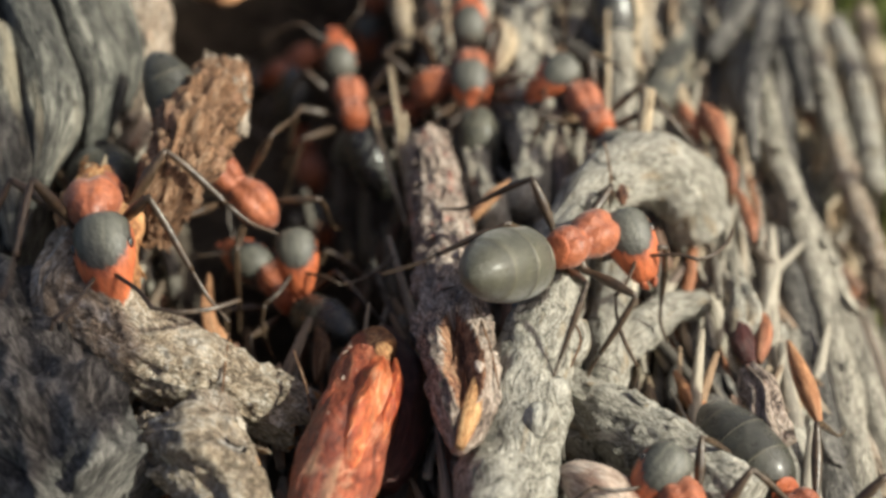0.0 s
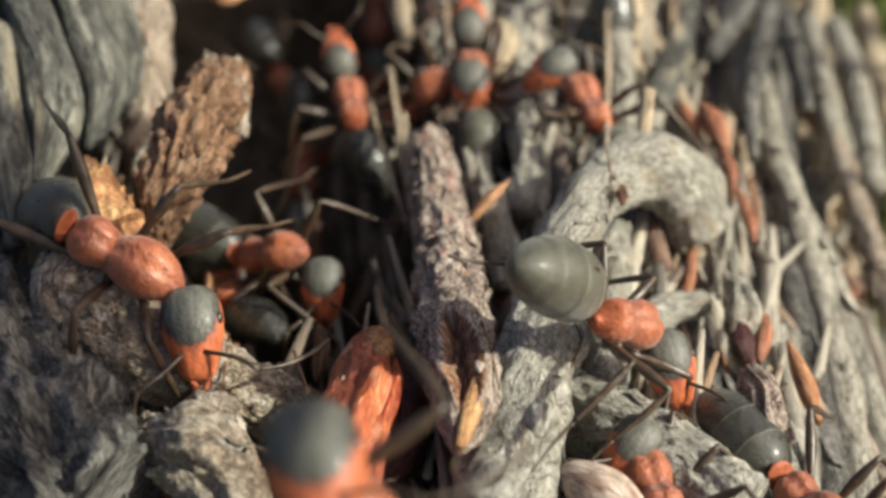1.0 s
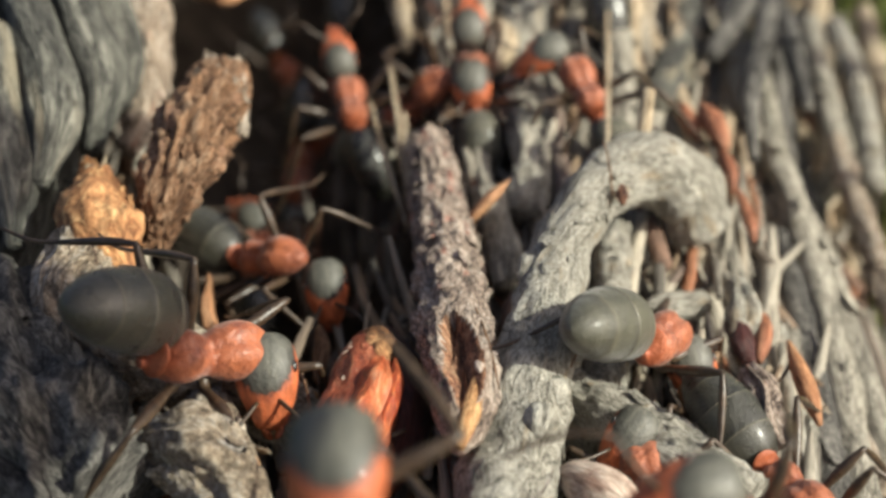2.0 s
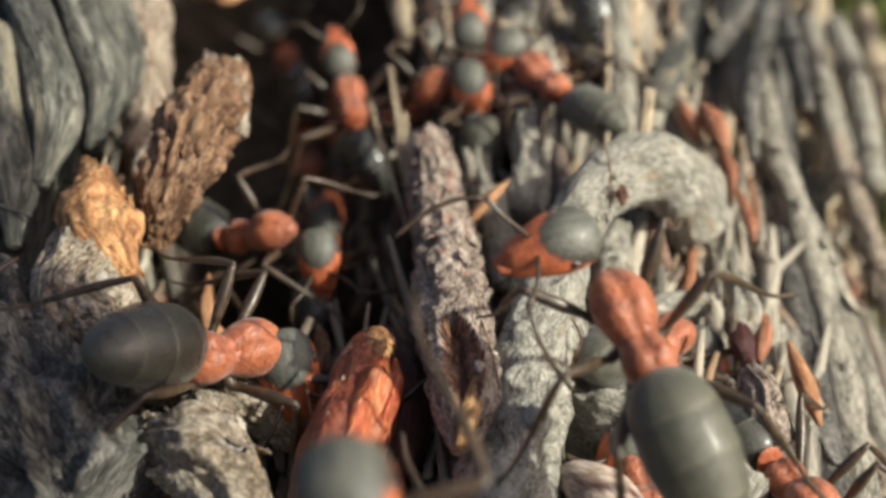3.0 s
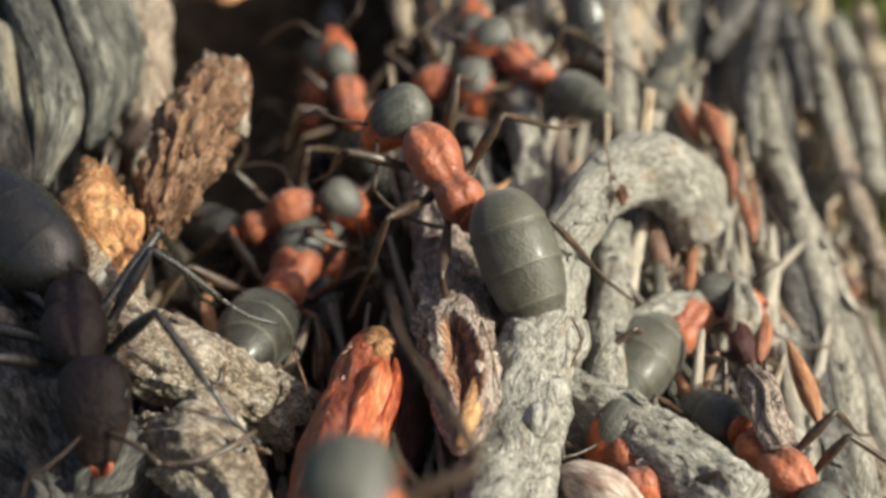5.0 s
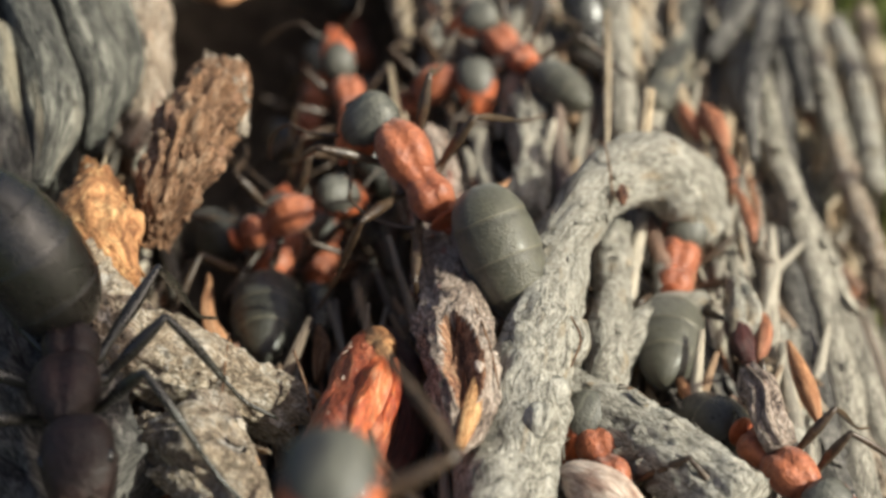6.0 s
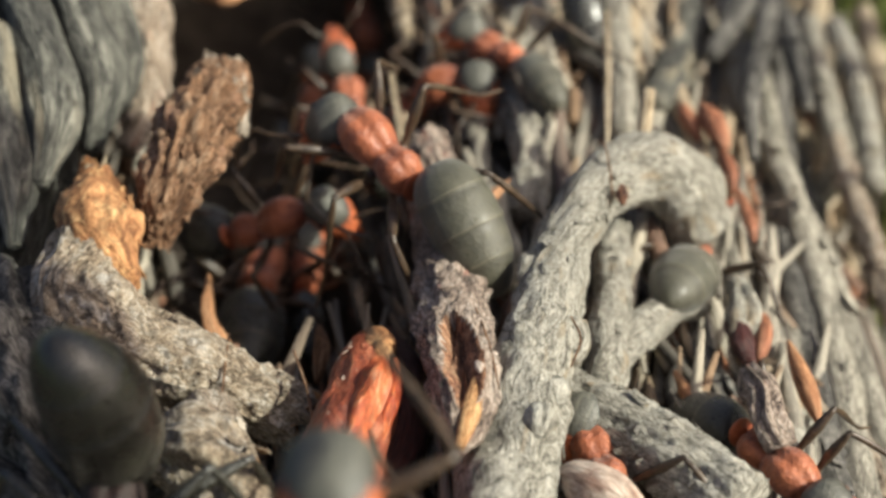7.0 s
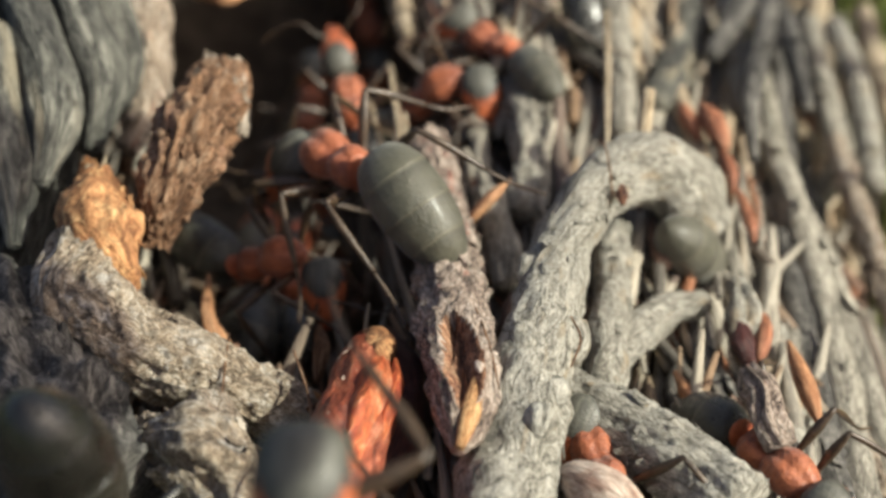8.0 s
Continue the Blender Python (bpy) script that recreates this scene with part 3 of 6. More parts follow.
    twig_part("torn_wood", "orange-tan torn heartwood", curved, [((-9.47, 1.21, 1.80), 0.25), ((-9.12, -0.16, 2.00), 0.66), ((-8.76, -1.68, 2.00), 0.95), ((-8.26, -2.56, 1.70), 0.62), ((-7.83, -2.75, 1.20), 0.2)], M_TORN, seg=56, step=0.06, ridge=0.16, ridge_f=1.8, along_f=0.6, lump=0.3, lump_f=1.0, seed=2.0)
    add_flakes(curved, [((-9.47, 1.21, 1.80), 0.25), ((-9.12, -0.16, 2.00), 0.66), ((-8.76, -1.68, 2.00), 0.95), ((-8.26, -2.56, 1.70), 0.62), ((-7.83, -2.75, 1.20), 0.2)], M_TORN, 22, 0.6, 35)
    twig_part("splinter", "pale upright splinter", curved, [((-9.51, 0.21, 2.00), 0.2), ((-9.44, 0.44, 2.20), 0.2), ((-9.37, 0.62, 2.40), 0.1)], M_TANSTICK, seg=10, step=0.08, ridge=0.3, seed=3.3)
    twig_part("splinter", "pale upright splinter", curved, [((-9.22, 0.45, 2.00), 0.08), ((-9.06, 0.68, 2.30), 0.08), ((-8.98, 0.91, 2.50), 0.03)], M_TANSTICK, seg=8, step=0.08, ridge=0.2, seed=4.3)
    pts = [((-7.21, -7.32, 0.40), 0.5), ((-5.90, -8.33, 0.90), 0.85), ((-5.01, -9.29, 1.00), 1.0), ((-4.46, -10.60, 0.80), 0.8)]
    chunk = twig("bark_chunk", "broken grey-brown bark chunk with an orange torn edge", "bark", pts, M_TWIG, M_WOOD, seg=72, step=0.08, ridge=0.24, lump=0.4, lump_f=1.0, seed=31.0, ragged=0.4)
    add_flakes(chunk, pts, M_TWIG, 40, 0.6, 26)
    twig_part("torn_wood", "orange torn edge", chunk, [((-4.66, -8.34, 1.00), 0.12), ((-4.39, -8.99, 1.20), 0.3), ((-4.44, -9.73, 1.30), 0.34), ((-4.46, -10.30, 1.20), 0.2)], M_WOOD, seg=24, step=0.08, ridge=0.25, lump=0.2, seed=8.8)
    pts = [((-5.82, -6.19, 0.20), 0.5), ((-5.20, -7.32, 0.40), 0.6), ((-4.72, -7.68, 0.20), 0.3)]
    twig_part("bark_ridge", "raised bark ridge", chunk, pts, M_BROWNGREY, seg=36, step=0.08, ridge=0.25, lump=0.3, seed=33.0)
    pts = [((-6.21, 4.42, 2.64), 0.52), ((-6.27, 3.61, 2.74), 0.73), ((-6.71, 1.13, 2.80), 0.85), ((-7.22, -0.20, 2.13), 0.68), ((-7.60, -0.91, 0.98), 0.33)]
    crumb = twig("bark_chunk", "crumbling reddish-brown piece of rotten wood", "bark", pts, M_CRUMB, seg=96, step=0.06, ridge=0.28, ridge_f=3.0, along_f=1.1, lump=0.25, lump_f=1.2, seed=41.0)
    add_flakes(crumb, pts, M_CRUMB, 150, 0.5, 27)
    add_flakes(crumb, pts, M_BROWNGREY, 40, 0.6, 28, 0.0, 0.3)
    top = Vector(pts[0][0])
    for k, (dx, dy, dz, r) in enumerate(((-0.75, -0.5, 0.5, 0.16), (-0.45, 0.3, 0.7, 0.13), (0.1, 0.2, 0.55, 0.18), (0.45, -0.2, 0.6, 0.2), (0.62, -0.9, 0.2, 0.16), (-0.2, -0.1, 0.85, 0.1))):
        tip = top + Vector((dx, dy, dz))
        twig_part("splinter", "ragged grey splinter", crumb, [((tip.x * 1.0, tip.y - 1.0, tip.z - 0.9), r), ((tip.x + 0.05, tip.y - 0.4, tip.z - 0.3), r * 1.1), (tuple(tip), r * 0.4)], M_BROWNGREY, seg=12, step=0.08, ridge=0.3, lump=0.3, lump_f=2.0, seed=60.0 + k)
    pts = [((-15.45, 21.64, 0.00), 4.5), ((-14.45, 11.84, 0.20), 4.2), ((-14.18, 5.81, 0.00), 3.4), ((-13.29, 1.24, -0.20), 2.7), ((-13.19, -1.61, -0.60), 1.9)]
    log = twig("log", "thick weathered grey stump with deep bark furrows", "log", pts, M_LOG, seg=128, step=0.2, ridge=0.09, ridge_f=0.8, along_f=0.10, lump=0.1, lump_f=0.3, seed=51.0)
    for k, (px, w) in enumerate([(((-12.33, 7.23, 4.20), (-10.62, 2.40, 3.20), (-10.63, -0.05, 2.20)), 0.9), (((-11.02, 7.23, 4.20), (-9.73, 4.64, 2.80), (-9.67, 2.25, 1.60)), 0.9), (((-10.47, 9.24, 3.40), (-9.58, 7.04, 1.80), (-9.52, 5.26, 0.80)), 0.8), (((-12.51, 4.22, 4.20), (-11.55, 1.16, 2.60), (-11.04, -1.65, 1.40)), 0.9)]):
        twig_part("bark_plate", "long grey bark plate", log, [(px[0], w * 0.8), (px[1], w), (px[2], w * 0.35)], M_LOG, seg=56, step=0.15, ridge=0.12, ridge_f=1.5, along_f=0.2, lump=0.2, lump_f=0.4, seed=52.0 + k, flat=0.8)
    pts = [((-10.66, 14.15, 1.60), 1.0), ((-9.71, 10.41, 1.50), 1.0), ((-9.07, 7.96, 1.00), 0.72), ((-8.82, 6.12, 0.40), 0.5), ((-9.24, 4.40, 0.00), 0.3)]
    slab = twig("bark_slab", "tan-grey bark slab leaning on the stump", "bark", pts, M_BROWNGREY, seg=64, step=0.12, ridge=0.16, lump=0.2, seed=57.0)
    add_flakes(slab, pts, M_BROWNGREY, 20, 0.8, 29)
    pts = [((-13.87, 0.02, -0.60), 1.2), ((-11.52, -4.20, -0.20), 1.9), ((-9.89, -6.94, 0.00), 2.1), ((-8.03, -9.75, -0.20), 1.7)]
    dark = twig("bark_slab", "dark grey furrowed bark slab at the stump's foot", "bark", pts, M_DARKBARK, seg=128, step=0.1, ridge=0.26, ridge_f=1.5, along_f=0.4, lump=0.25, lump_f=0.6, seed=61.0)
    add_flakes(dark, pts, M_DARKBARK, 60, 1.0, 30)
    pts = [((-1.86, -3.53, 0.00), 0.3), ((-1.90, -5.02, 0.40), 0.72), ((-2.04, -6.87, 0.70), 0.98), ((-2.32, -8.59, 0.80), 1.05), ((-2.68, -10.43, 0.60), 0.9)]
    bud = twig("bud_scale", "glossy orange-red resinous bud scale", "bud", pts, M_RESIN_RED, seg=80, step=0.06, ridge=0.05, ridge_f=1.6, along_f=0.5, lump=0.16, lump_f=0.7, seed=71.0, flat=0.95)
    twig_part("inner_scale", "bright orange inner scale", bud, [((-1.50, -5.35, 0.95), 0.10), ((-1.58, -6.05, 1.15), 0.48), ((-1.72, -7.05, 1.35), 0.62), ((-2.02, -8.55, 1.40), 0.52), ((-2.22, -10.0, 1.25), 0.25)], M_RESIN, seg=48, step=0.06, ridge=0.06, ridge_f=1.8, along_f=0.6, lump=0.3, lump_f=1.1, seed=77.0, flat=0.75)
    twig_part("inner_scale", "narrow orange inner scale", bud, [((-1.15, -5.35, 0.95), 0.08), ((-1.12, -6.35, 1.15), 0.26), ((-1.28, -7.45, 1.25), 0.26), ((-1.50, -8.6, 1.20), 0.08)], M_RESIN, seg=32, step=0.06, ridge=0.08, lump=0.3, lump_f=1.2, seed=79.0, flat=0.7)
    twig_part("outer_scale", "dull red outer scale", bud, [((-2.35, -5.02, 0.45), 0.1), ((-2.62, -6.39, 0.85), 0.42), ((-2.78, -8.13, 1.05), 0.55), ((-3.02, -10.04, 0.95), 0.4)], M_RESIN_RED, seg=48, step=0.06, ridge=0.1, ridge_f=1.8, along_f=0.6, lump=0.3, lump_f=1.0, seed=78.0, flat=0.6)
    add_flakes(bud, [((-2.1, -4.9, 0.9), 0.3), ((-2.3, -6.4, 1.3), 0.35), ((-2.5, -8.2, 1.5), 0.3)], M_SEED, 14, 0.22, 31, 0.05, 0.95)
    twig_part("bud_tip", "dry brown tip", bud, [((-1.90, -3.75, 0.20), 0.22), ((-1.66, -4.45, 0.60), 0.45), ((-1.62, -5.15, 0.88), 0.46), ((-1.52, -5.65, 1.10), 0.22)], M_TORN, seg=40, step=0.05, ridge=0.22, lump=0.3, seed=75.0)
    twig("husk", "dark maroon husk behind the red bud scale", "husk",
         [((-1.62, -2.72, -0.80), 0.4), ((-1.22, -4.81, -0.40), 0.9), ((-1.22, -6.56, -0.40), 0.9), ((-1.67, -7.85, -0.60), 0.6)], M_MAROON, seg=48, step=0.1, ridge=0.08, lump=0.15, seed=73.0)
    pts = [((2.51, 13.37, -1.20), 0.55), ((2.53, 9.05, -1.00), 0.66), ((2.76, 5.89, -0.90), 0.66), ((2.38, 2.74, -1.00), 0.55)]
    grey = twig("twig", "grey twig with pale peeled patches", "twig", pts, M_GREYBARK, seg=56, step=0.1, ridge=0.2, lump=0.25, lump_f=0.9, seed=81.0)
    add_flakes(grey, pts, M_BRANCH, 30, 0.6, 32)
    twig("twig", "short weathered grey twig stub", "twig",
         [((1.38, 3.28, -0.80), 0.44), ((1.59, 0.98, -0.60), 0.48), ((1.86, -0.70, -0.80), 0.42)], M_GREYBARK, seg=40, step=0.12, ridge=0.18, lump=0.2, seed=84.0)
    twig("bract", "small pointed orange bract", "bract",
         [((1.87, 2.32, 0.60), 0.04), ((1.35, 1.63, 0.50), 0.36), ((0.84, 1.12, 0.20), 0.28), ((0.56, 1.00, 0.00), 0.08)], M_ORANGE, seg=20, step=0.08, ridge=0.08, flat=0.5)
    twig("bract", "pale tan torn bract", "bract",
         [((1.90, 12.60, -0.60), 0.2), ((2.04, 11.08, -0.40), 0.5), ((1.83, 9.91, -0.50), 0.4), ((1.58, 9.40, -0.70), 0.1)], M_TANSTICK, seg=24, step=0.1, ridge=0.2, lump=0.3, flat=0.6, seed=5.5)
    twig("seed", "smooth pale pink seed", "seed",
         [((2.63, -8.49, 0.40), 0.1), ((3.11, -8.93, 0.60), 0.5), ((3.71, -9.52, 0.60), 0.7), ((4.49, -10.26, 0.40), 0.4)], M_SEED, seg=28, step=0.1, ridge=0.03, lump=0.05)
    twig("bract", "orange-brown scrap of bark at the stump's foot", "bract",
         [((-8.60, 15.16, -0.60), 0.2), ((-7.94, 14.0, -0.40), 0.3), ((-6.94, 14.2, -0.40), 0.26), ((-6.26, 14.88, -0.60), 0.15)], M_ORANGE, seg=36, step=0.06, ridge=0.5, lump=0.7, lump_f=2.0, seed=9.0)
    twig("bract", "thin orange-brown scrap standing in the hollow", "bract",
         [((-6.59, 0.69, -1.60), 0.12), ((-6.32, -1.40, -1.20), 0.34), ((-5.89, -2.40, -1.20), 0.36), ((-5.47, -2.84, -1.40), 0.1)], M_ORANGE, seg=24, step=0.08, ridge=0.2, flat=0.5, seed=11.0)
    twig("bract", "small tan scrap in the hollow", "bract",
         [((-3.34, -1.63, -1.40), 0.1), ((-3.21, -2.51, -1.20), 0.3), ((-3.23, -3.37, -1.20), 0.25), ((-3.29, -3.79, -1.40), 0.1)], M_CRUMB, seg=24, step=0.08, ridge=0.2, flat=0.6, seed=13.0)
    # long sticks on the falling side
    sticks = [
        ("long weathered grey stick", M_GREYBARK, [((10.95, 13.93, -3.40), 0.40), ((10.86, 8.97, -3.40), 0.44), ((11.07, 4.35, -3.40), 0.46), ((11.07, -0.77, -3.50), 0.48), ((10.86, -6.60, -3.70), 0.55)]),
        ("long weathered grey stick", M_GREYBARK, [((11.29, 7.93, -4.00), 0.34), ((11.62, 4.52, -4.00), 0.42), ((11.84, -0.25, -4.00), 0.46), ((12.04, -5.20, -4.20), 0.50)]),
        ("long brown-grey stick", M_BROWNGREY, [((13.28, 10.95, -4.40), 0.36), ((13.44, 6.39, -4.40), 0.42), ((13.70, 2.33, -4.60), 0.45)]),
        # dark stick put where a shadow line runs down the slope
        ("dark grey stick", M_DARKBARK, [((12.57, 20.72, -3.80), 0.34), ((11.78, 13.82, -3.80), 0.36), ((11.22, 8.10, -3.90), 0.30)]),
        ("weathered grey stick", M_GREYBARK, [((10.56, 18.63, -2.80), 0.30), ((10.45, 13.38, -2.80), 0.36), ((10.16, 9.22, -2.90), 0.26)]),
        ("pale grey stick", M_BRANCH, [((14.93, 19.21, -5.00), 0.40), ((14.92, 14.51, -5.00), 0.48), ((14.59, 9.48, -5.20), 0.40)]),
        ("tan stick", M_TANSTICK, [((16.68, 21.83, -6.00), 0.36), ((16.40, 18.20, -6.00), 0.45), ((16.26, 14.10, -6.20), 0.40)]),
        ("weathered grey stick", M_GREYBARK, [((13.76, 18.77, -4.60), 0.40), ((13.52, 13.58, -4.60), 0.46), ((13.45, 8.96, -4.80), 0.40)]),
        ("long pale grey stick", M_BRANCH, [((10.36, 18.13, -2.50), 0.4), ((10.11, 12.58, -2.50), 0.5), ((9.89, 9.93, -2.50), 0.25)]),
        ("slender tan stick", M_TANSTICK, [((15.52, 26.19, -6.50), 0.45), ((14.66, 20.15, -6.50), 0.55), ((15.02, 17.04, -6.50), 0.7), ((15.93, 16.30, -6.50), 0.4)]),
        ("dark grey stick", M_DARKBARK, [((13.05, 23.15, -5.50), 0.6), ((12.03, 14.31, -5.60), 0.5), ((11.84, 7.52, -5.80), 0.4), ((11.10, 0.38, -6.00), 0.4)]),
        ("pale grey stick crossing the others", M_GREYBARK, [((16.96, 18.33, -6.60), 0.4), ((14.58, 13.68, -6.40), 0.42), ((13.09, 10.39, -6.40), 0.4)]),
        ("grey stick", M_GREYBARK, [((1.23, 17.12, -1.20), 0.5), ((1.11, 13.41, -1.00), 0.52), ((0.94, 10.96, -1.20), 0.35)]),
        ("pale grey stick", M_BRANCH, [((3.42, 16.77, -1.00), 0.45), ((3.14, 13.61, -0.90), 0.55), ((2.82, 11.67, -1.00), 0.3)]),
        ("grey stick", M_GREYBARK, [((0.02, 17.01, -1.60), 0.35), ((-0.17, 13.49, -1.50), 0.4), ((-0.26, 11.38, -1.70), 0.25)]),
        ("tan stick", M_TANSTICK, [((-1.72, 18.14, -1.80), 0.3), ((-1.35, 14.69, -1.80), 0.32), ((-1.19, 12.86, -2.00), 0.2)]),
        ("grey stick", M_GREYBARK, [((5.98, 15.28, -0.80), 0.5), ((5.71, 10.69, -0.80), 0.48), ((5.56, 6.61, -1.00), 0.45)]),
        ("grey-blue stick", M_LOG, [((8.91, 18.13, -2.50), 0.5), ((8.05, 13.12, -2.40), 0.7), ((6.78, 8.99, -1.40), 0.6)]),
        ("tan stick", M_TANSTICK, [((6.59, 15.45, -0.90), 0.4), ((6.16, 12.20, -0.90), 0.4), ((6.16, 10.30, -1.20), 0.2)]),
    ]
    for label, mat, pts in sticks:
        ob = twig("stick", label + " lying on the slope", "stick", pts, mat, group="sticks on the slope", seg=40, step=0.15, ridge=0.09, lump=0.22, lump_f=0.6, seed=pts[0][0][0])
        add_flakes(ob, pts, mat, 8, 0.8, int(abs(pts[0][0][0]) * 10))
    rng = random.Random(77)
    mats = [(M_GREYBARK, "weathered grey stick"), (M_TANSTICK, "dry tan stick"), (M_BROWNGREY, "brown-grey stick"), (M_DARKBARK, "dark grey stick"), (M_BRANCH, "pale grey stick")]
    for k in range(170):
        x, y = rng.uniform(6.8, 21), rng.uniform(-12, 32)
        if x > 0.2 * (y + 34.5) + 9.8:
            continue
        ln, r = rng.uniform(6, 20), rng.uniform(0.22, 0.62)
        z = ground_height(x, y) + rng.uniform(-0.2, 0.9)
        yaw, rise = rng.gauss(0.02, 0.07), rng.gauss(0.02, 0.06)
        dx, dy, dz = -math.sin(yaw) * ln / 2, math.cos(yaw) * ln / 2, rise * ln / 2
        kink = rng.uniform(-0.3, 0.3)
        pts = [((x - dx, y - dy, z - dz), r * 0.8), ((x - dx * 0.3 + kink, y - dy * 0.3, z - dz * 0.3), r), ((x + dx * 0.4 + kink * 0.5, y + dy * 0.4, z + dz * 0.4 + rng.uniform(-0.3, 0.3)), r * 0.95), ((x + dx, y + dy, z + dz), r * rng.uniform(0.5, 0.8))]
        mat, label = mats[rng.choice((0, 0, 0, 0, 1, 2, 2, 3, 4, 4))]
        ob = twig("stick", label + " lying on the slope", "stick", pts, mat, group="sticks on the slope", seg=18, step=0.3, ridge=0.14, lump=0.25, lump_f=0.8, seed=k * 2.3)
        if r > 0.35:
            add_flakes(ob, pts, mat, 4, 0.8, 100 + k)
    for pts in ([((0.80, -4.49, 1.90), 0.025), ((1.10, -5.91, 2.00), 0.03), ((1.30, -7.32, 1.90), 0.02)], [((4.38, 1.96, 2.20), 0.025), ((4.45, 0.94, 2.20), 0.03), ((4.47, -0.16, 2.00), 0.02)], [((3.09, -4.91, 2.00), 0.02), ((3.29, -5.60, 1.90), 0.03), ((3.03, -6.26, 1.60), 0.02)], [((-3.71, -4.62, 0.60), 0.03), ((-3.23, -6.40, 0.80), 0.04), ((-2.98, -7.87, 0.60), 0.02)], [((-5.32, -4.33, 0.90), 0.03), ((-5.30, -5.54, 0.90), 0.035), ((-5.32, -6.40, 0.60), 0.02)]):
        twig("plant_fibre", "hair-thin dry brown plant fibre", "fibre", pts, M_CRUMB, group="loose fibres", seg=8, step=0.15, ridge=0.03, lump=0.0)
    needles = [
        [((7.37, 7.84, -0.70), 0.08), ((7.49, 7.09, -0.60), 0.3), ((7.66, 6.55, -0.70), 0.26), ((7.73, 6.05, -0.80), 0.06)],
        [((7.93, 7.55, -0.50), 0.1), ((8.15, 6.60, -0.40), 0.38), ((8.35, 5.92, -0.50), 0.32), ((8.49, 5.40, -0.70), 0.1)],
        [((8.34, 5.97, -1.00), 0.06), ((8.49, 4.91, -0.80), 0.22), ((8.56, 4.27, -0.90), 0.16), ((8.53, 3.92, -1.20), 0.05)],
        [((8.69, 4.46, -1.30), 0.05), ((8.76, 3.44, -1.10), 0.15), ((8.84, 2.40, -1.10), 0.17), ((8.91, 1.83, -1.30), 0.04)],
        [((9.12, -2.60, -1.00), 0.05), ((9.19, -3.69, -0.90), 0.22), ((9.30, -4.81, -0.90), 0.26), ((9.42, -5.64, -1.00), 0.08)],
        [((6.46, -4.00, -1.40), 0.08), ((6.52, -4.61, -1.30), 0.22), ((6.61, -5.12, -1.40), 0.08)],
        [((4.79, -5.01, -0.80), 0.06), ((4.84, -5.60, -0.70), 0.18), ((4.90, -6.08, -0.80), 0.06)],
    ]
    for pts in ([((11.67, 16.24, -1.60), 0.3), ((10.59, 12.09, -1.50), 0.36), ((9.79, 8.98, -1.50), 0.3), ((9.56, 6.25, -1.70), 0.15)],
                [((11.91, 15.06, -1.80), 0.25), ((11.74, 11.72, -1.70), 0.34), ((11.76, 9.25, -1.80), 0.2)],
                [((10.99, 16.29, -1.40), 0.35), ((9.99, 14.05, -1.40), 0.4), ((8.93, 11.91, -1.60), 0.25)]):
        ob = twig("stick", "dark brown-grey stick across the slope", "stick", pts, M_DARKBARK, group="sticks on the slope", seg=24, step=0.2, ridge=0.14, lump=0.25, lump_f=0.8, seed=pts[0][0][1])
        add_flakes(ob, pts, M_DARKBARK, 4, 0.6, 200 + int(pts[0][0][0]))
    for pts in needles:
        twig("needle", "dry rust-orange bud bract or needle", "needle", pts, M_RUST if pts[0][0][0] < 9.4 and pts[0][0][1] > 0 else M_ORANGE, group="rust-coloured needles", seg=14, step=0.15, ridge=0.1, seed=pts[0][0][1])
    for pts in ([((-1.70, 9.80, -0.60), 0.07), ((-1.21, 5.20, -0.60), 0.1), ((-0.74, 0.98, -0.80), 0.05)], [((-2.27, 7.85, -0.60), 0.05), ((-1.67, 4.91, -0.80), 0.08), ((-1.00, 2.10, -1.00), 0.05)], [((-1.16, 6.39, 0.00), 0.06), ((-0.93, 3.30, -0.20), 0.09), ((-0.71, 0.26, -0.40), 0.05)], [((5.35, 11.84, 0.20), 0.07), ((5.01, 7.31, 0.40), 0.09), ((4.61, 2.53, 0.60), 0.05)]):
        twig("needle", "thin dry tan grass needle", "needle", pts, M_TANSTICK, group="dry needles", seg=10, step=0.2, ridge=0.06, seed=pts[0][0][1])
    twig("bud_scale", "pinkish pale bud scale among the litter", "bud",
         [((7.60, -4.92, 0.20), 0.25), ((7.79, -5.81, 0.40), 0.4), ((7.82, -6.67, 0.30), 0.35), ((8.09, -7.31, 0.00), 0.3)], M_PINKBARK, seg=36, step=0.08, ridge=0.3, ridge_f=3.0, lump=0.4, lump_f=1.6, seed=91.0)
    twig("husk", "dull maroon dried husk between grey sticks", "husk", [((7.73, -1.40, -1.20), 0.12), ((7.91, -2.40, -1.00), 0.34), ((7.96, -3.36, -1.00), 0.20)], M_MAROON, seg=28, step=0.08, ridge=0.25, lump=0.4, lump_f=1.4, seed=97.0)
    twig("husk", "red-brown dried husk scrap", "husk", [((8.68, -1.40, -1.20), 0.10), ((8.49, -2.50, -1.00), 0.26), ((8.28, -3.26, -1.10), 0.12)], M_RUST, seg=24, step=0.08, ridge=0.25, lump=0.4, lump_f=1.4, seed=98.0)
    twig("bract", "pale orange-tan bract in the litter", "bract", [((6.06, -3.48, -1.30), 0.10), ((6.26, -4.31, -1.20), 0.30), ((6.40, -5.02, -1.30), 0.12)], M_ORANGE, seg=20, step=0.08, ridge=0.15, lump=0.2, flat=0.6, seed=99.0)
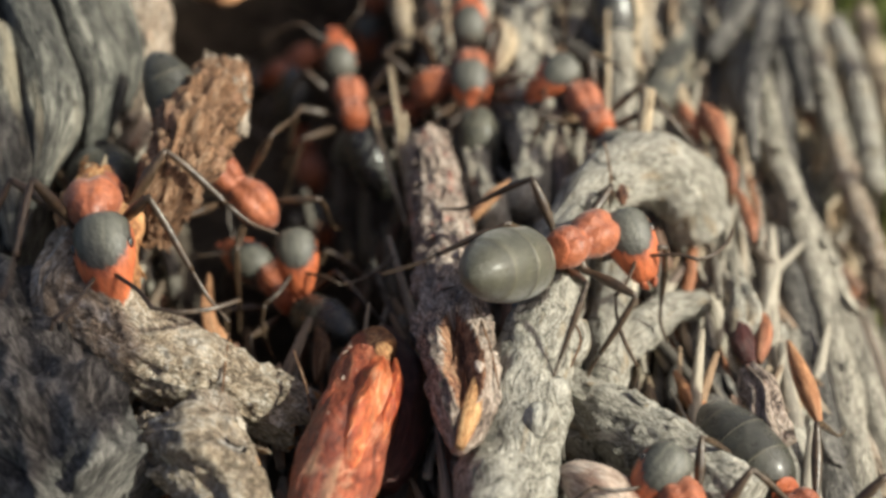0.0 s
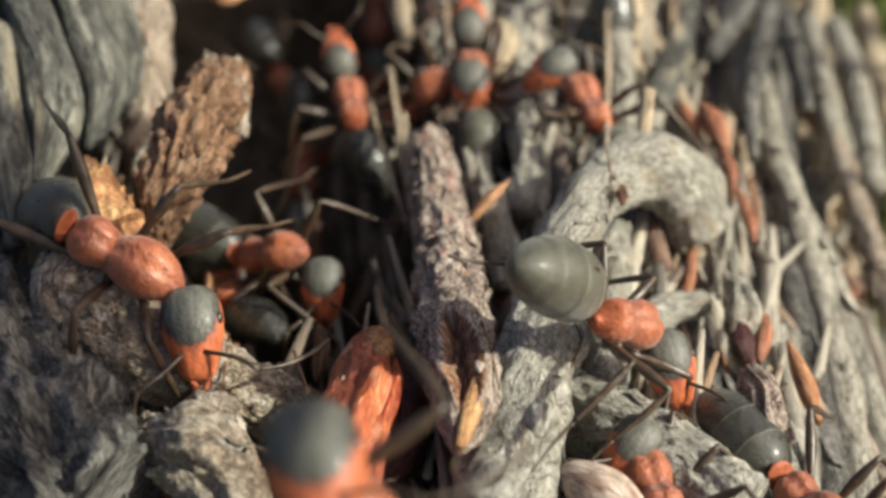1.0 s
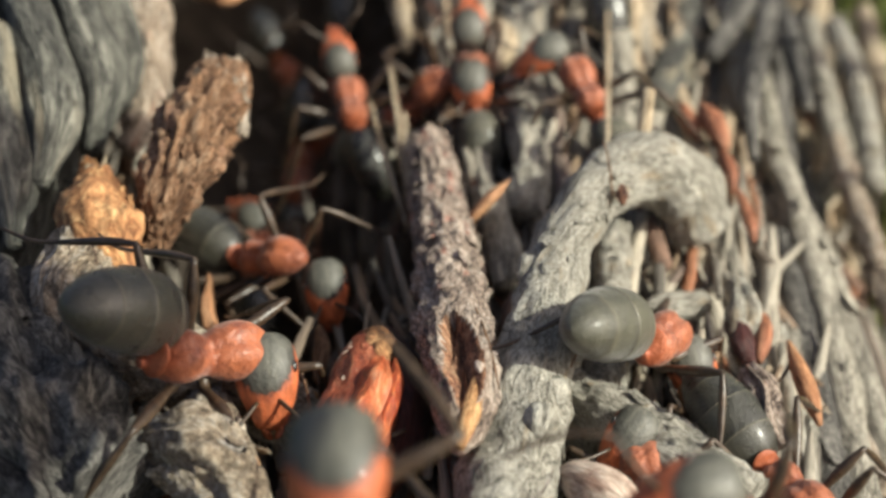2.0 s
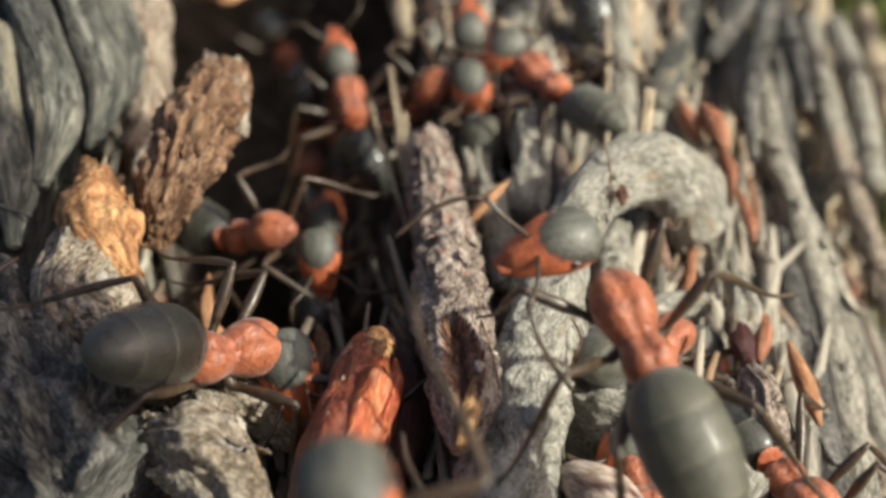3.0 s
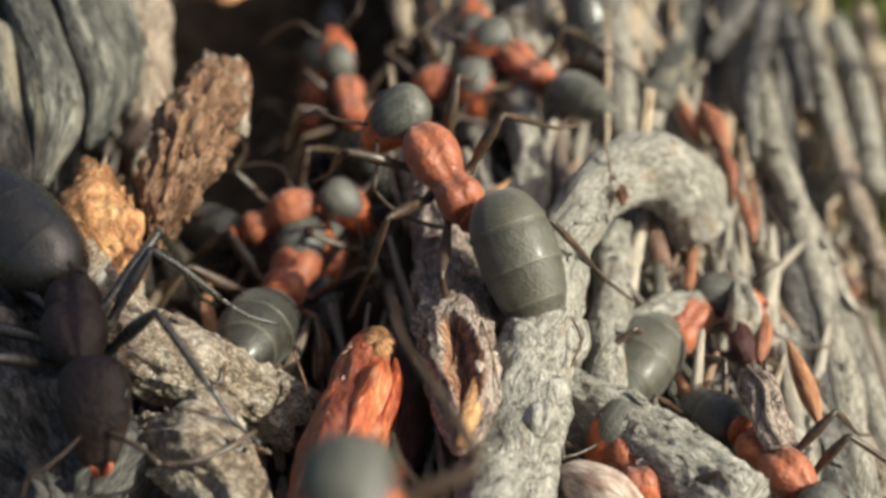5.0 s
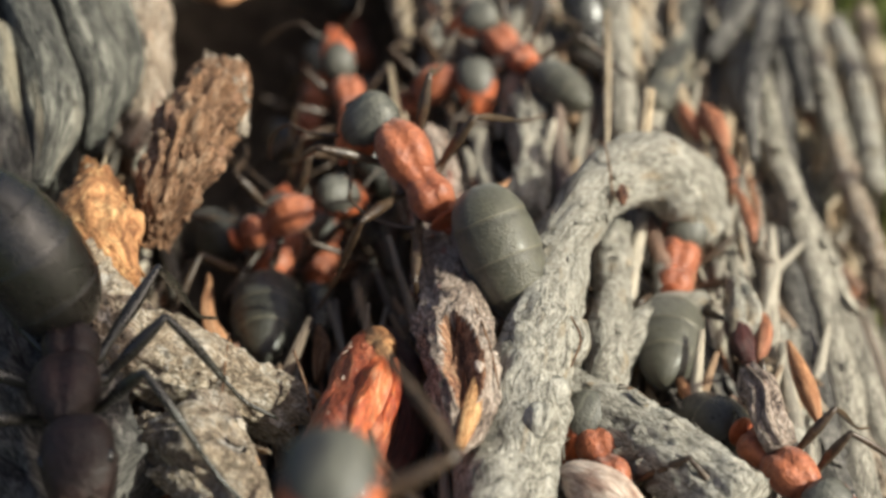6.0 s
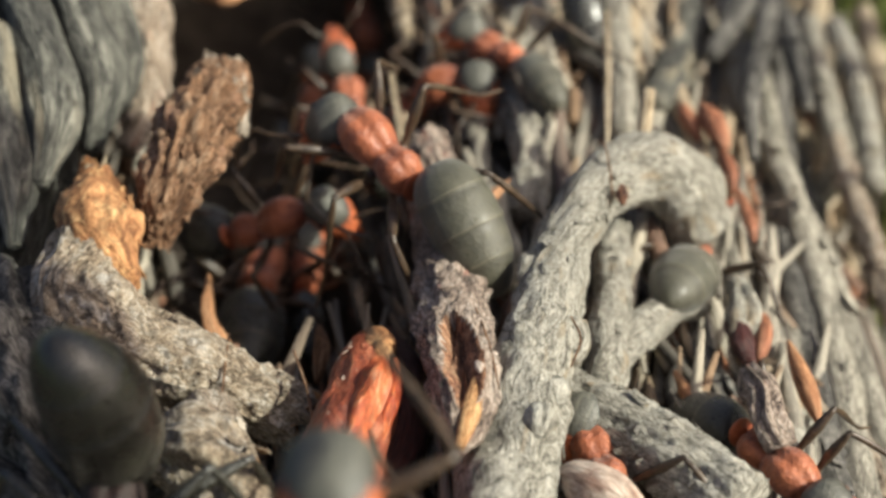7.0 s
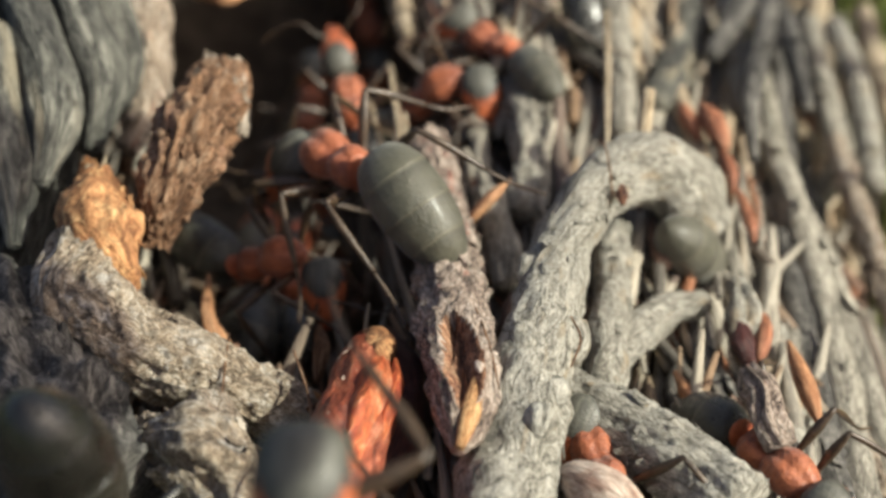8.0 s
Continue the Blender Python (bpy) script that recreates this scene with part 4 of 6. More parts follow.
    twig("bud_scale", "curled grey seed husk with a dark pit", "bud",
         [((8.13, -0.12, -1.20), 0.3), ((8.12, -1.50, -1.00), 0.46), ((7.86, -2.50, -1.00), 0.3)], M_BRANCH, seg=30, step=0.12, ridge=0.12, lump=0.35, lump_f=1.2, seed=95.0, gouge=(0.2, 0.8, 0.6, 0.5))


build_twigs()


# ---- litter ----
def build_litter():
    rng = random.Random(11)
    meshes = []
    for k in range(16):
        ln = rng.uniform(2.5, 9.0)
        r = rng.uniform(0.12, 0.32)
        bend = rng.uniform(-0.6, 0.6)
        pts = [(0, -ln / 2, 0, r * 0.8), (bend * 0.5, -ln * 0.15, rng.uniform(-0.3, 0.3), r), (bend, ln * 0.2, rng.uniform(-0.3, 0.3), r * 0.9), (bend * 0.3, ln / 2, 0, r * rng.uniform(0.3, 0.8))]
        meshes.append(tube_mesh("litter_stick", pts, [M_LITTER], seg=10, step=0.45, ridge=0.25, ridge_f=2.5, lump=0.25, lump_f=0.9, seed=k * 3.7))
    count = 0
    while count < 190:
        x, y = rng.uniform(-15, 17), rng.uniform(-12, 34)
        keep = 1.0
        for hx, hy, hr, hd in HOLES:
            if math.hypot(x - hx, y - hy) < hr * 1.05:
                keep = 0.06
        if abs(x) > 5 + (y + 45) * 0.33 or rng.random() > keep or in_hollow(x, y) or 4.6 < x < 8.8 and -6.5 < y < 1.0:
            continue
        ob = mesh_thing("litter_stick", meshes[rng.randrange(16)], "weathered twig fragment of the nest litter", "twig", "litter sticks")
        ob.rotation_mode = "YXZ"
        ob.rotation_euler = (radians(rng.gauss(3, 6)), radians(rng.uniform(0, 360)), radians(rng.gauss(-2, 15 if x < 6 else 6)))
        ob.location = Vector((x, y, ground_height(x, y) + rng.uniform(0.2, 1.4))) * MM
        count += 1
    # sticks heaped round the arch and behind the hollow
    for k in range(108):
        x, y = (rng.uniform(3, 11), rng.uniform(1.5, 13)) if k < 62 else (rng.uniform(-0.6, 8), rng.uniform(8, 22))
        ob = mesh_thing("litter_stick", meshes[rng.randrange(16)], "weathered twig fragment heaped on the nest", "twig", "litter sticks")
        ob.rotation_mode = "YXZ"
        ob.rotation_euler = (radians(rng.gauss(5, 8)), radians(rng.uniform(0, 360)), radians(rng.gauss(-3, 10)))
        ob.location = Vector((x, y, ground_height(x, y) + rng.uniform(0.2, 1.1))) * MM
        ob.scale = (MM * 0.75, MM * rng.uniform(0.7, 1.2), MM * 0.75)
    # sticks that lean on the back wall of the hollow
    for k in range(16):
        x, y = rng.uniform(-5.2, -1.0), rng.uniform(6.0, 12.0)
        ob = mesh_thing("litter_stick", meshes[rng.randrange(16)], "shaded twig fragment leaning in the nest hollow", "twig", "litter sticks")
        ob.rotation_mode = "YXZ"
        ob.rotation_euler = (radians(rng.gauss(48, 16)), radians(rng.uniform(0, 360)), radians(rng.gauss(-3, 16)))
        ob.location = Vector((x, y, max(-8.0, ground_height(x, y)) + rng.uniform(0.2, 1.0))) * MM
        ob.scale = (MM * 0.6, MM * rng.uniform(0.5, 0.9), MM * 0.6)
    # fine litter too small to count
    pieces = []
    for k in range(5600):
        x, y = rng.uniform(-18, 24), rng.uniform(-12, 50)
        ln, r = rng.uniform(0.8, 6.5), rng.uniform(0.05, 0.26)
        d = Vector((rng.gauss(-0.03, 0.3), 1, rng.gauss(0.10, 0.2))).normalized() * ln / 2
        if in_hollow(x, y) or rng.random() < 0.85 and any(math.hypot(x - hx, y - hy) < hr * 1.1 for hx, hy, hr, hd in HOLES):
            continue
        c = Vector((x, y, ground_height(x, y) + rng.uniform(0.1, 0.9)))
        b = Vector((rng.uniform(-0.2, 0.2), 0, rng.uniform(-0.2, 0.2)))
        pieces.append(tube([(*(c - d), r * 0.7), (*(c + b), r), (*(c + d), r * 0.4)], seg=6, step=1.2, ridge=0.2, seed=k * 0.7))
    v, f, u, s = joined(pieces)
    mesh_thing("fine_litter", mesh_from("fine_litter", v, f, u, s, [M_LITTER]), "fine needles and splinters covering the mound", "litter", kind="stuff")
    # grains of soil and wood
    pieces = []
    for k in range(900):
        x, y = rng.uniform(-11, 9), rng.uniform(-10, 20)
        r = rng.uniform(0.05, 0.2) ** 1.0
        c = Vector((x, y, ground_height(x, y) + r * 0.4))
        d = Vector((rng.uniform(-1, 1), rng.uniform(-1, 1), rng.uniform(-0.5, 0.5))).normalized() * r
        pieces.append(tube([(*(c - d), r * 0.35), (*c, r), (*(c + d), r * 0.3)], seg=7, step=r * 0.7, ridge=0.3, ridge_f=6, lump=0.3, lump_f=4, seed=k * 0.3))
    v, f, u, s = joined(pieces)
    mesh_thing("soil_grains", mesh_from("soil_grains", v, f, u, s, [M_LITTER]), "loose grains of soil and rotten wood", "soil", kind="stuff")


build_litter()


def build_grass():
    rng = random.Random(5)
    pieces = []
    for k in range(160):
        x, y = rng.uniform(21, 70), rng.uniform(15, 110)
        z = ground_height(x, y)
        h = rng.uniform(10, 30)
        lean = (rng.uniform(-7, 7), rng.uniform(-7, 7))
        pieces.append(tube([(x, y, z - 1, 0.9), (x + lean[0] * 0.3, y + lean[1] * 0.3, z + h * 0.5, 0.8), (x + lean[0], y + lean[1], z + h, 0.08)], seg=6, step=3.0, ridge=0.03, lump=0.03, flat=0.25, seed=k))
    for k in range(60):
        y = rng.uniform(6, 46)
        x = 0.205 * (y + 34.5) + 5.6 + rng.uniform(-0.3, 5.0)
        z = ground_height(x, y)
        h = rng.uniform(6, 13)
        lean = (rng.uniform(-1.0, 2.5), rng.uniform(-2, 2))
        pieces.append(tube([(x, y, z - 1, 0.8), (x + lean[0] * 0.3, y + lean[1] * 0.3, z + h * 0.5, 0.8), (x + lean[0], y + lean[1], z + h, 0.06)], seg=6, step=2.0, ridge=0.03, lump=0.03, flat=0.25, seed=k))
    v, f, u, s = joined(pieces)
    mesh_thing("grass", mesh_from("grass", v, f, u, s, [M_GRASS]), "fresh green grass blades beyond the mound", "grass", kind="stuff")


build_grass()


def build_shade_leaf():
    """A dry leaf on a bent stalk over the nest, added unseen beside the camera to shade the stump's foot."""
    s = SUN_DIR
    e1 = Vector((0, 1, 0)).cross(s).normalized()
    e2 = s.cross(e1)
    origin = s * 42
    verts, faces, uvs = [], [], []
    n, m = 60, 24
    # outline of the added leaf, cut to the wanted shadow edge
    along = (-30, -22, -13, -10, -7.9, -7.0, -6.3, -5.6, -5.0, -4.3, -2.9, -2, -0.3, 0.9)
    near = (-14, -9.0, -8.0, -6.6, -5.5, -5.4, -5.75, -6.4, -7.4, -8.5, -8.6, -8.8, -9.3, -13)
    far = (-16, -28, -36, -38, -38, -37.6, -37, -36.3, -35.6, -35, -33, -30, -24, -14)
    for j in range(n + 1):
        v = -30 + 30.9 * j / n
        lo, hi = np.interp(v, along, far), np.interp(v, along, near)
        for i in range(m + 1):
            a = i / m
            w = 0.25 * noise.noise(Vector((v * 0.9, a * 3, 0.5))) * (1 if i in (0, m) else 0)
            p = origin + e1 * (lo + (hi - lo) * a + w) + e2 * v + s * (1.5 * (2 * a - 1) ** 2 + 0.8 * noise.noise(Vector((v * 0.2, a * 4, 3))))
            verts.append(p)
    for j in range(n):
        for i in range(m):
            k = j * (m + 1) + i
            faces.append((k, k + 1, k + m + 2, k + m + 1))
            uvs.append([(verts[x].dot(e1), verts[x].dot(e2)) for x in faces[-1]])
    ob = thing("leaf", "unseen dry brown leaf on a stalk, added over the nest to cast shade", "leaf")
    blade = child("blade", mesh_from("blade", verts, faces, uvs, None, [M_CRUMB]), ob)
    thick = blade.modifiers.new("thickness", "SOLIDIFY")
    thick.thickness = 0.25
    b = origin + e1 * -15.0 + e2 * -30.0
    child("stalk", tube_mesh("stalk", [(*(b + e2 * 1.5), 0.3), (b.x + 7, b.y - 3, b.z - 3, 0.4), (b.x + 20, b.y - 5, 12, 0.5), (b.x + 24, b.y - 5, ground_height(b.x + 24, b.y - 5) - 1, 0.6)], [M_TANSTICK], seg=12, step=1.0, ridge=0.05), ob)


build_shade_leaf()


# ---- ants ----
def ring_profile():
    """Gaster: an egg of four overlapping plates, blunt in front, tapering to a rounded tip."""
    rows = []
    n = 48
    edges = (0.27, 0.53, 0.77)
    for k in range(n + 1):
        s = k / n
        y = -1.25 - 4.0 * s
        w = max(0.0, 1 - abs(2 * s ** 0.78 - 1) ** 2.2) ** 0.55
        step = 0.0
        for e in edges:
            d = e - s
            if 0 <= d < 0.13:
                step = 0.022 * (1 - d / 0.13)
        r = 1.04 * w * (1 + step)
        rows.append((y, r, r * 0.95, 0.02 + 0.14 * math.sin(math.pi * s)))
    return rows, edges, n


def build_ant():
    """A red wood ant, head towards +y."""
    ant = thing("ant", "red-brown wood ant with a dark grey gaster", "ant")
    thorax = blob_mesh("thorax", [(2.05, 0.10, 0.10, 0.12), (1.95, 0.26, 0.26, 0.14), (1.65, 0.52, 0.50, 0.2), (1.2, 0.68, 0.66, 0.27), (0.72, 0.66, 0.64, 0.26), (0.40, 0.54, 0.52, 0.17), (0.18, 0.47, 0.45, 0.10), (-0.06, 0.53, 0.53, 0.13), (-0.4, 0.60, 0.62, 0.17), (-0.75, 0.50, 0.52, 0.06), (-0.98, 0.25, 0.26, -0.1), (-1.08, 0.10, 0.10, -0.12)], M_THORAX, seg=36, rings=48, groove=0.2)
    child("thorax", thorax, ant, "rust-orange thorax")
    petiole = blob_mesh("petiole", [(-0.9, 0.10, 0.10, -0.12), (-1.0, 0.30, 0.34, 0.04), (-1.08, 0.42, 0.56, 0.18), (-1.17, 0.36, 0.46, 0.14), (-1.25, 0.16, 0.16, -0.05), (-1.4, 0.12, 0.12, -0.02)], M_PETIOLE, seg=20, rings=18)
    child("petiole", petiole, ant, "orange petiole scale")
    rows, edges, n = ring_profile()
    gv, gf, gu, gs = blob(rows, seg=36, rings=n + 1)
    gaster = child("gaster", mesh_from("gaster", gv, gf, gu, gs, [M_GASTER]), ant, "dark olive-grey banded gaster")
    for e in edges:
        k = int(e * n)
        y, r, rz, z = rows[k]
        rim = blob_mesh("plate_rim", [(y + 0.035, r * 0.985, rz * 0.985, z), (y + 0.015, r * 1.004, rz * 1.004, z), (y - 0.02, r * 1.002, rz * 1.002, z), (y - 0.04, r * 0.97, rz * 0.97, z)], M_EDGE, seg=36, rings=7)
        child("plate_rim", rim, gaster, "thin pale plate edge")
    head_mesh = blob_mesh("head", [(-0.92, 0.12, 0.10, 0.0), (-0.85, 0.40, 0.32, 0.02), (-0.60, 0.64, 0.50, 0.05), (-0.15, 0.73, 0.58, 0.09), (0.30, 0.69, 0.55, 0.09), (0.68, 0.57, 0.46, 0.03), (0.98, 0.45, 0.35, -0.04), (1.20, 0.33, 0.21, -0.08), (1.28, 0.10, 0.06, -0.1)], M_HEAD, seg=30, rings=34)
    head = child("head", head_mesh, ant, "head with a dark crown and red cheeks", pose(0, 2.75, 0.15, -38, 0, 0))
    eye_mesh = blob_mesh("eye", [(-0.17, 0.02, 0.02, 0), (-0.12, 0.07, 0.09, 0), (0.0, 0.10, 0.13, 0), (0.12, 0.07, 0.09, 0), (0.17, 0.02, 0.02, 0)], M_EYE, seg=14, rings=12)
    jaw = tube_mesh("mandible", [(0, -0.05, 0, 0.13), (0.03, 0.12, -0.02, 0.15), (-0.03, 0.28, -0.06, 0.11), (-0.12, 0.36, -0.08, 0.03)], [M_PETIOLE], seg=10, step=0.06, ridge=0.03, lump=0.0, flat=0.6)
    feeler = joined([tube([(0, 0, 0, 0.055), (0.55, 0.5, 0.35, 0.05), (1.05, 0.75, 0.5, 0.06)], seg=8, step=0.15, ridge=0.02, lump=0),
                     tube([(1.03, 0.75, 0.5, 0.045), (1.25, 1.3, 0.35, 0.05), (1.3, 2.0, 0.0, 0.06), (1.2, 2.6, -0.45, 0.05)], seg=8, step=0.15, ridge=0.02, lump=0)])
    feeler_mesh = mesh_from("antenna", *feeler[:3], feeler[3], [M_LEG])
    for side in (1, -1):
        child("eye", eye_mesh, head, "small black eye", pose(0.62 * side, -0.05, 0.28, 0, 20 * side, 12 * side))
        child("mandible", jaw, head, "", pose(0.15 * side, 1.12, -0.12, 0, 0 if side > 0 else 180, 0))
        child("antenna", feeler_mesh, head, "thin elbowed antenna", pose(0.24 * side, 0.66, 0.42, 0, 0, 8) if side > 0 else pose(-0.24, 0.66, 0.42, 0, 0, 105))
    for row, (ly, turn, long) in enumerate(((1.05, 48, 1.0), (0.3, -8, 1.0), (-0.35, -52, 1.3))):
        femur = tube_mesh("leg", [(0, 0, 0, 0.16), (0.3, 0, -0.05, 0.14), (0.5, 0, 0.1, 0.10), (1.1 * long, 0, 0.55, 0.155), (1.75 * long, 0, 1.0, 0.08)], [M_LEG], seg=10, step=0.12, ridge=0.03, lump=0)
        tibia = tube_mesh("tibia", [(1.73 * long, 0, 1.02, 0.065), (2.1 * long, 0, 0.35, 0.10), (2.6 * long, 0, -0.75, 0.065)], [M_LEG], seg=10, step=0.12, ridge=0.03, lump=0)
        tarsus = tube_mesh("tarsus", [(2.6 * long, 0, -0.75, 0.045), (2.95 * long, 0, -1.4, 0.05), (3.5 * long, 0, -1.95, 0.035)], [M_LEG], seg=8, step=0.12, ridge=0.03, lump=0)
        for side in (1, -1):
            leg = child("leg", femur, ant, "dark brown jointed leg", pose(0.34 * side, ly, -0.22, 0, 0, turn if side > 0 else 180 - turn))
            child("tibia", tibia, leg)
            child("tarsus", tarsus, leg)
    return ant


ANT = build_ant()


def parts_named(ob, word):
    return [o for o in ob.children_recursive if o.name.split(".")[0] == word]


COLONY = {
    "crosser": "red-brown wood ant crossing the pale branch with raised grey gaster",
    "climber": "large rust-red wood ant climbing over the branch",
    "guard": "rust-red wood ant at the edge of the nest hollow",
    "digger": "wood ant going down into the nest hollow",
    "front": "large wood ant beside the red bud scale",
    "watcher": "red wood ant with lowered dark head on the litter",
    "resting": "dark wood ant with striped gaster beside the broken twig",
    "roamer": "orange-red wood ant roaming over the grey twigs",
    "upper": "glossy dark wood ant half hidden between grey sticks",
    "lower": "wood ant among the pale branches near the seed",
    "corner": "wood ant feeding at the pinkish bud scale",
    "deep": "shaded dark wood ant deep in the nest hollow",
    "deep_b": "shaded reddish wood ant deep in the nest hollow",
    "deep_c": "small reddish wood ant climbing in the shaded hollow",
    "inner": "dark shiny wood ant inside the hollow",
    "passer": "large wood ant passing by the stump, coloured dark for shade",
    "hidden": "shiny dark wood ant squeezed beside the broken twig",
}
SIZES = {
    "climber": (1.02, 0.96),
    "crosser": (0.9, 1),
    "guard": (0.84, 0.95),
    "digger": (1.06, 0.92),
    "front": (1.2, 1),
    "passer": (1.12, 1.05),
    "watcher": (0.88, 0.8),
    "resting": (0.82, 0.82),
    "roamer": (0.8, 0.85),
    "upper": (0.85, 0.85),
    "lower": (0.82, 0.8),
    "corner": (0.86, 0.92),
    "deep": (0.85, 0.7),
    "deep_b": (0.85, 0.75),
    "deep_c": (0.85, 0.75),
    "inner": (0.8, 0.8),
    "hidden": (0.78, 0.78),
}
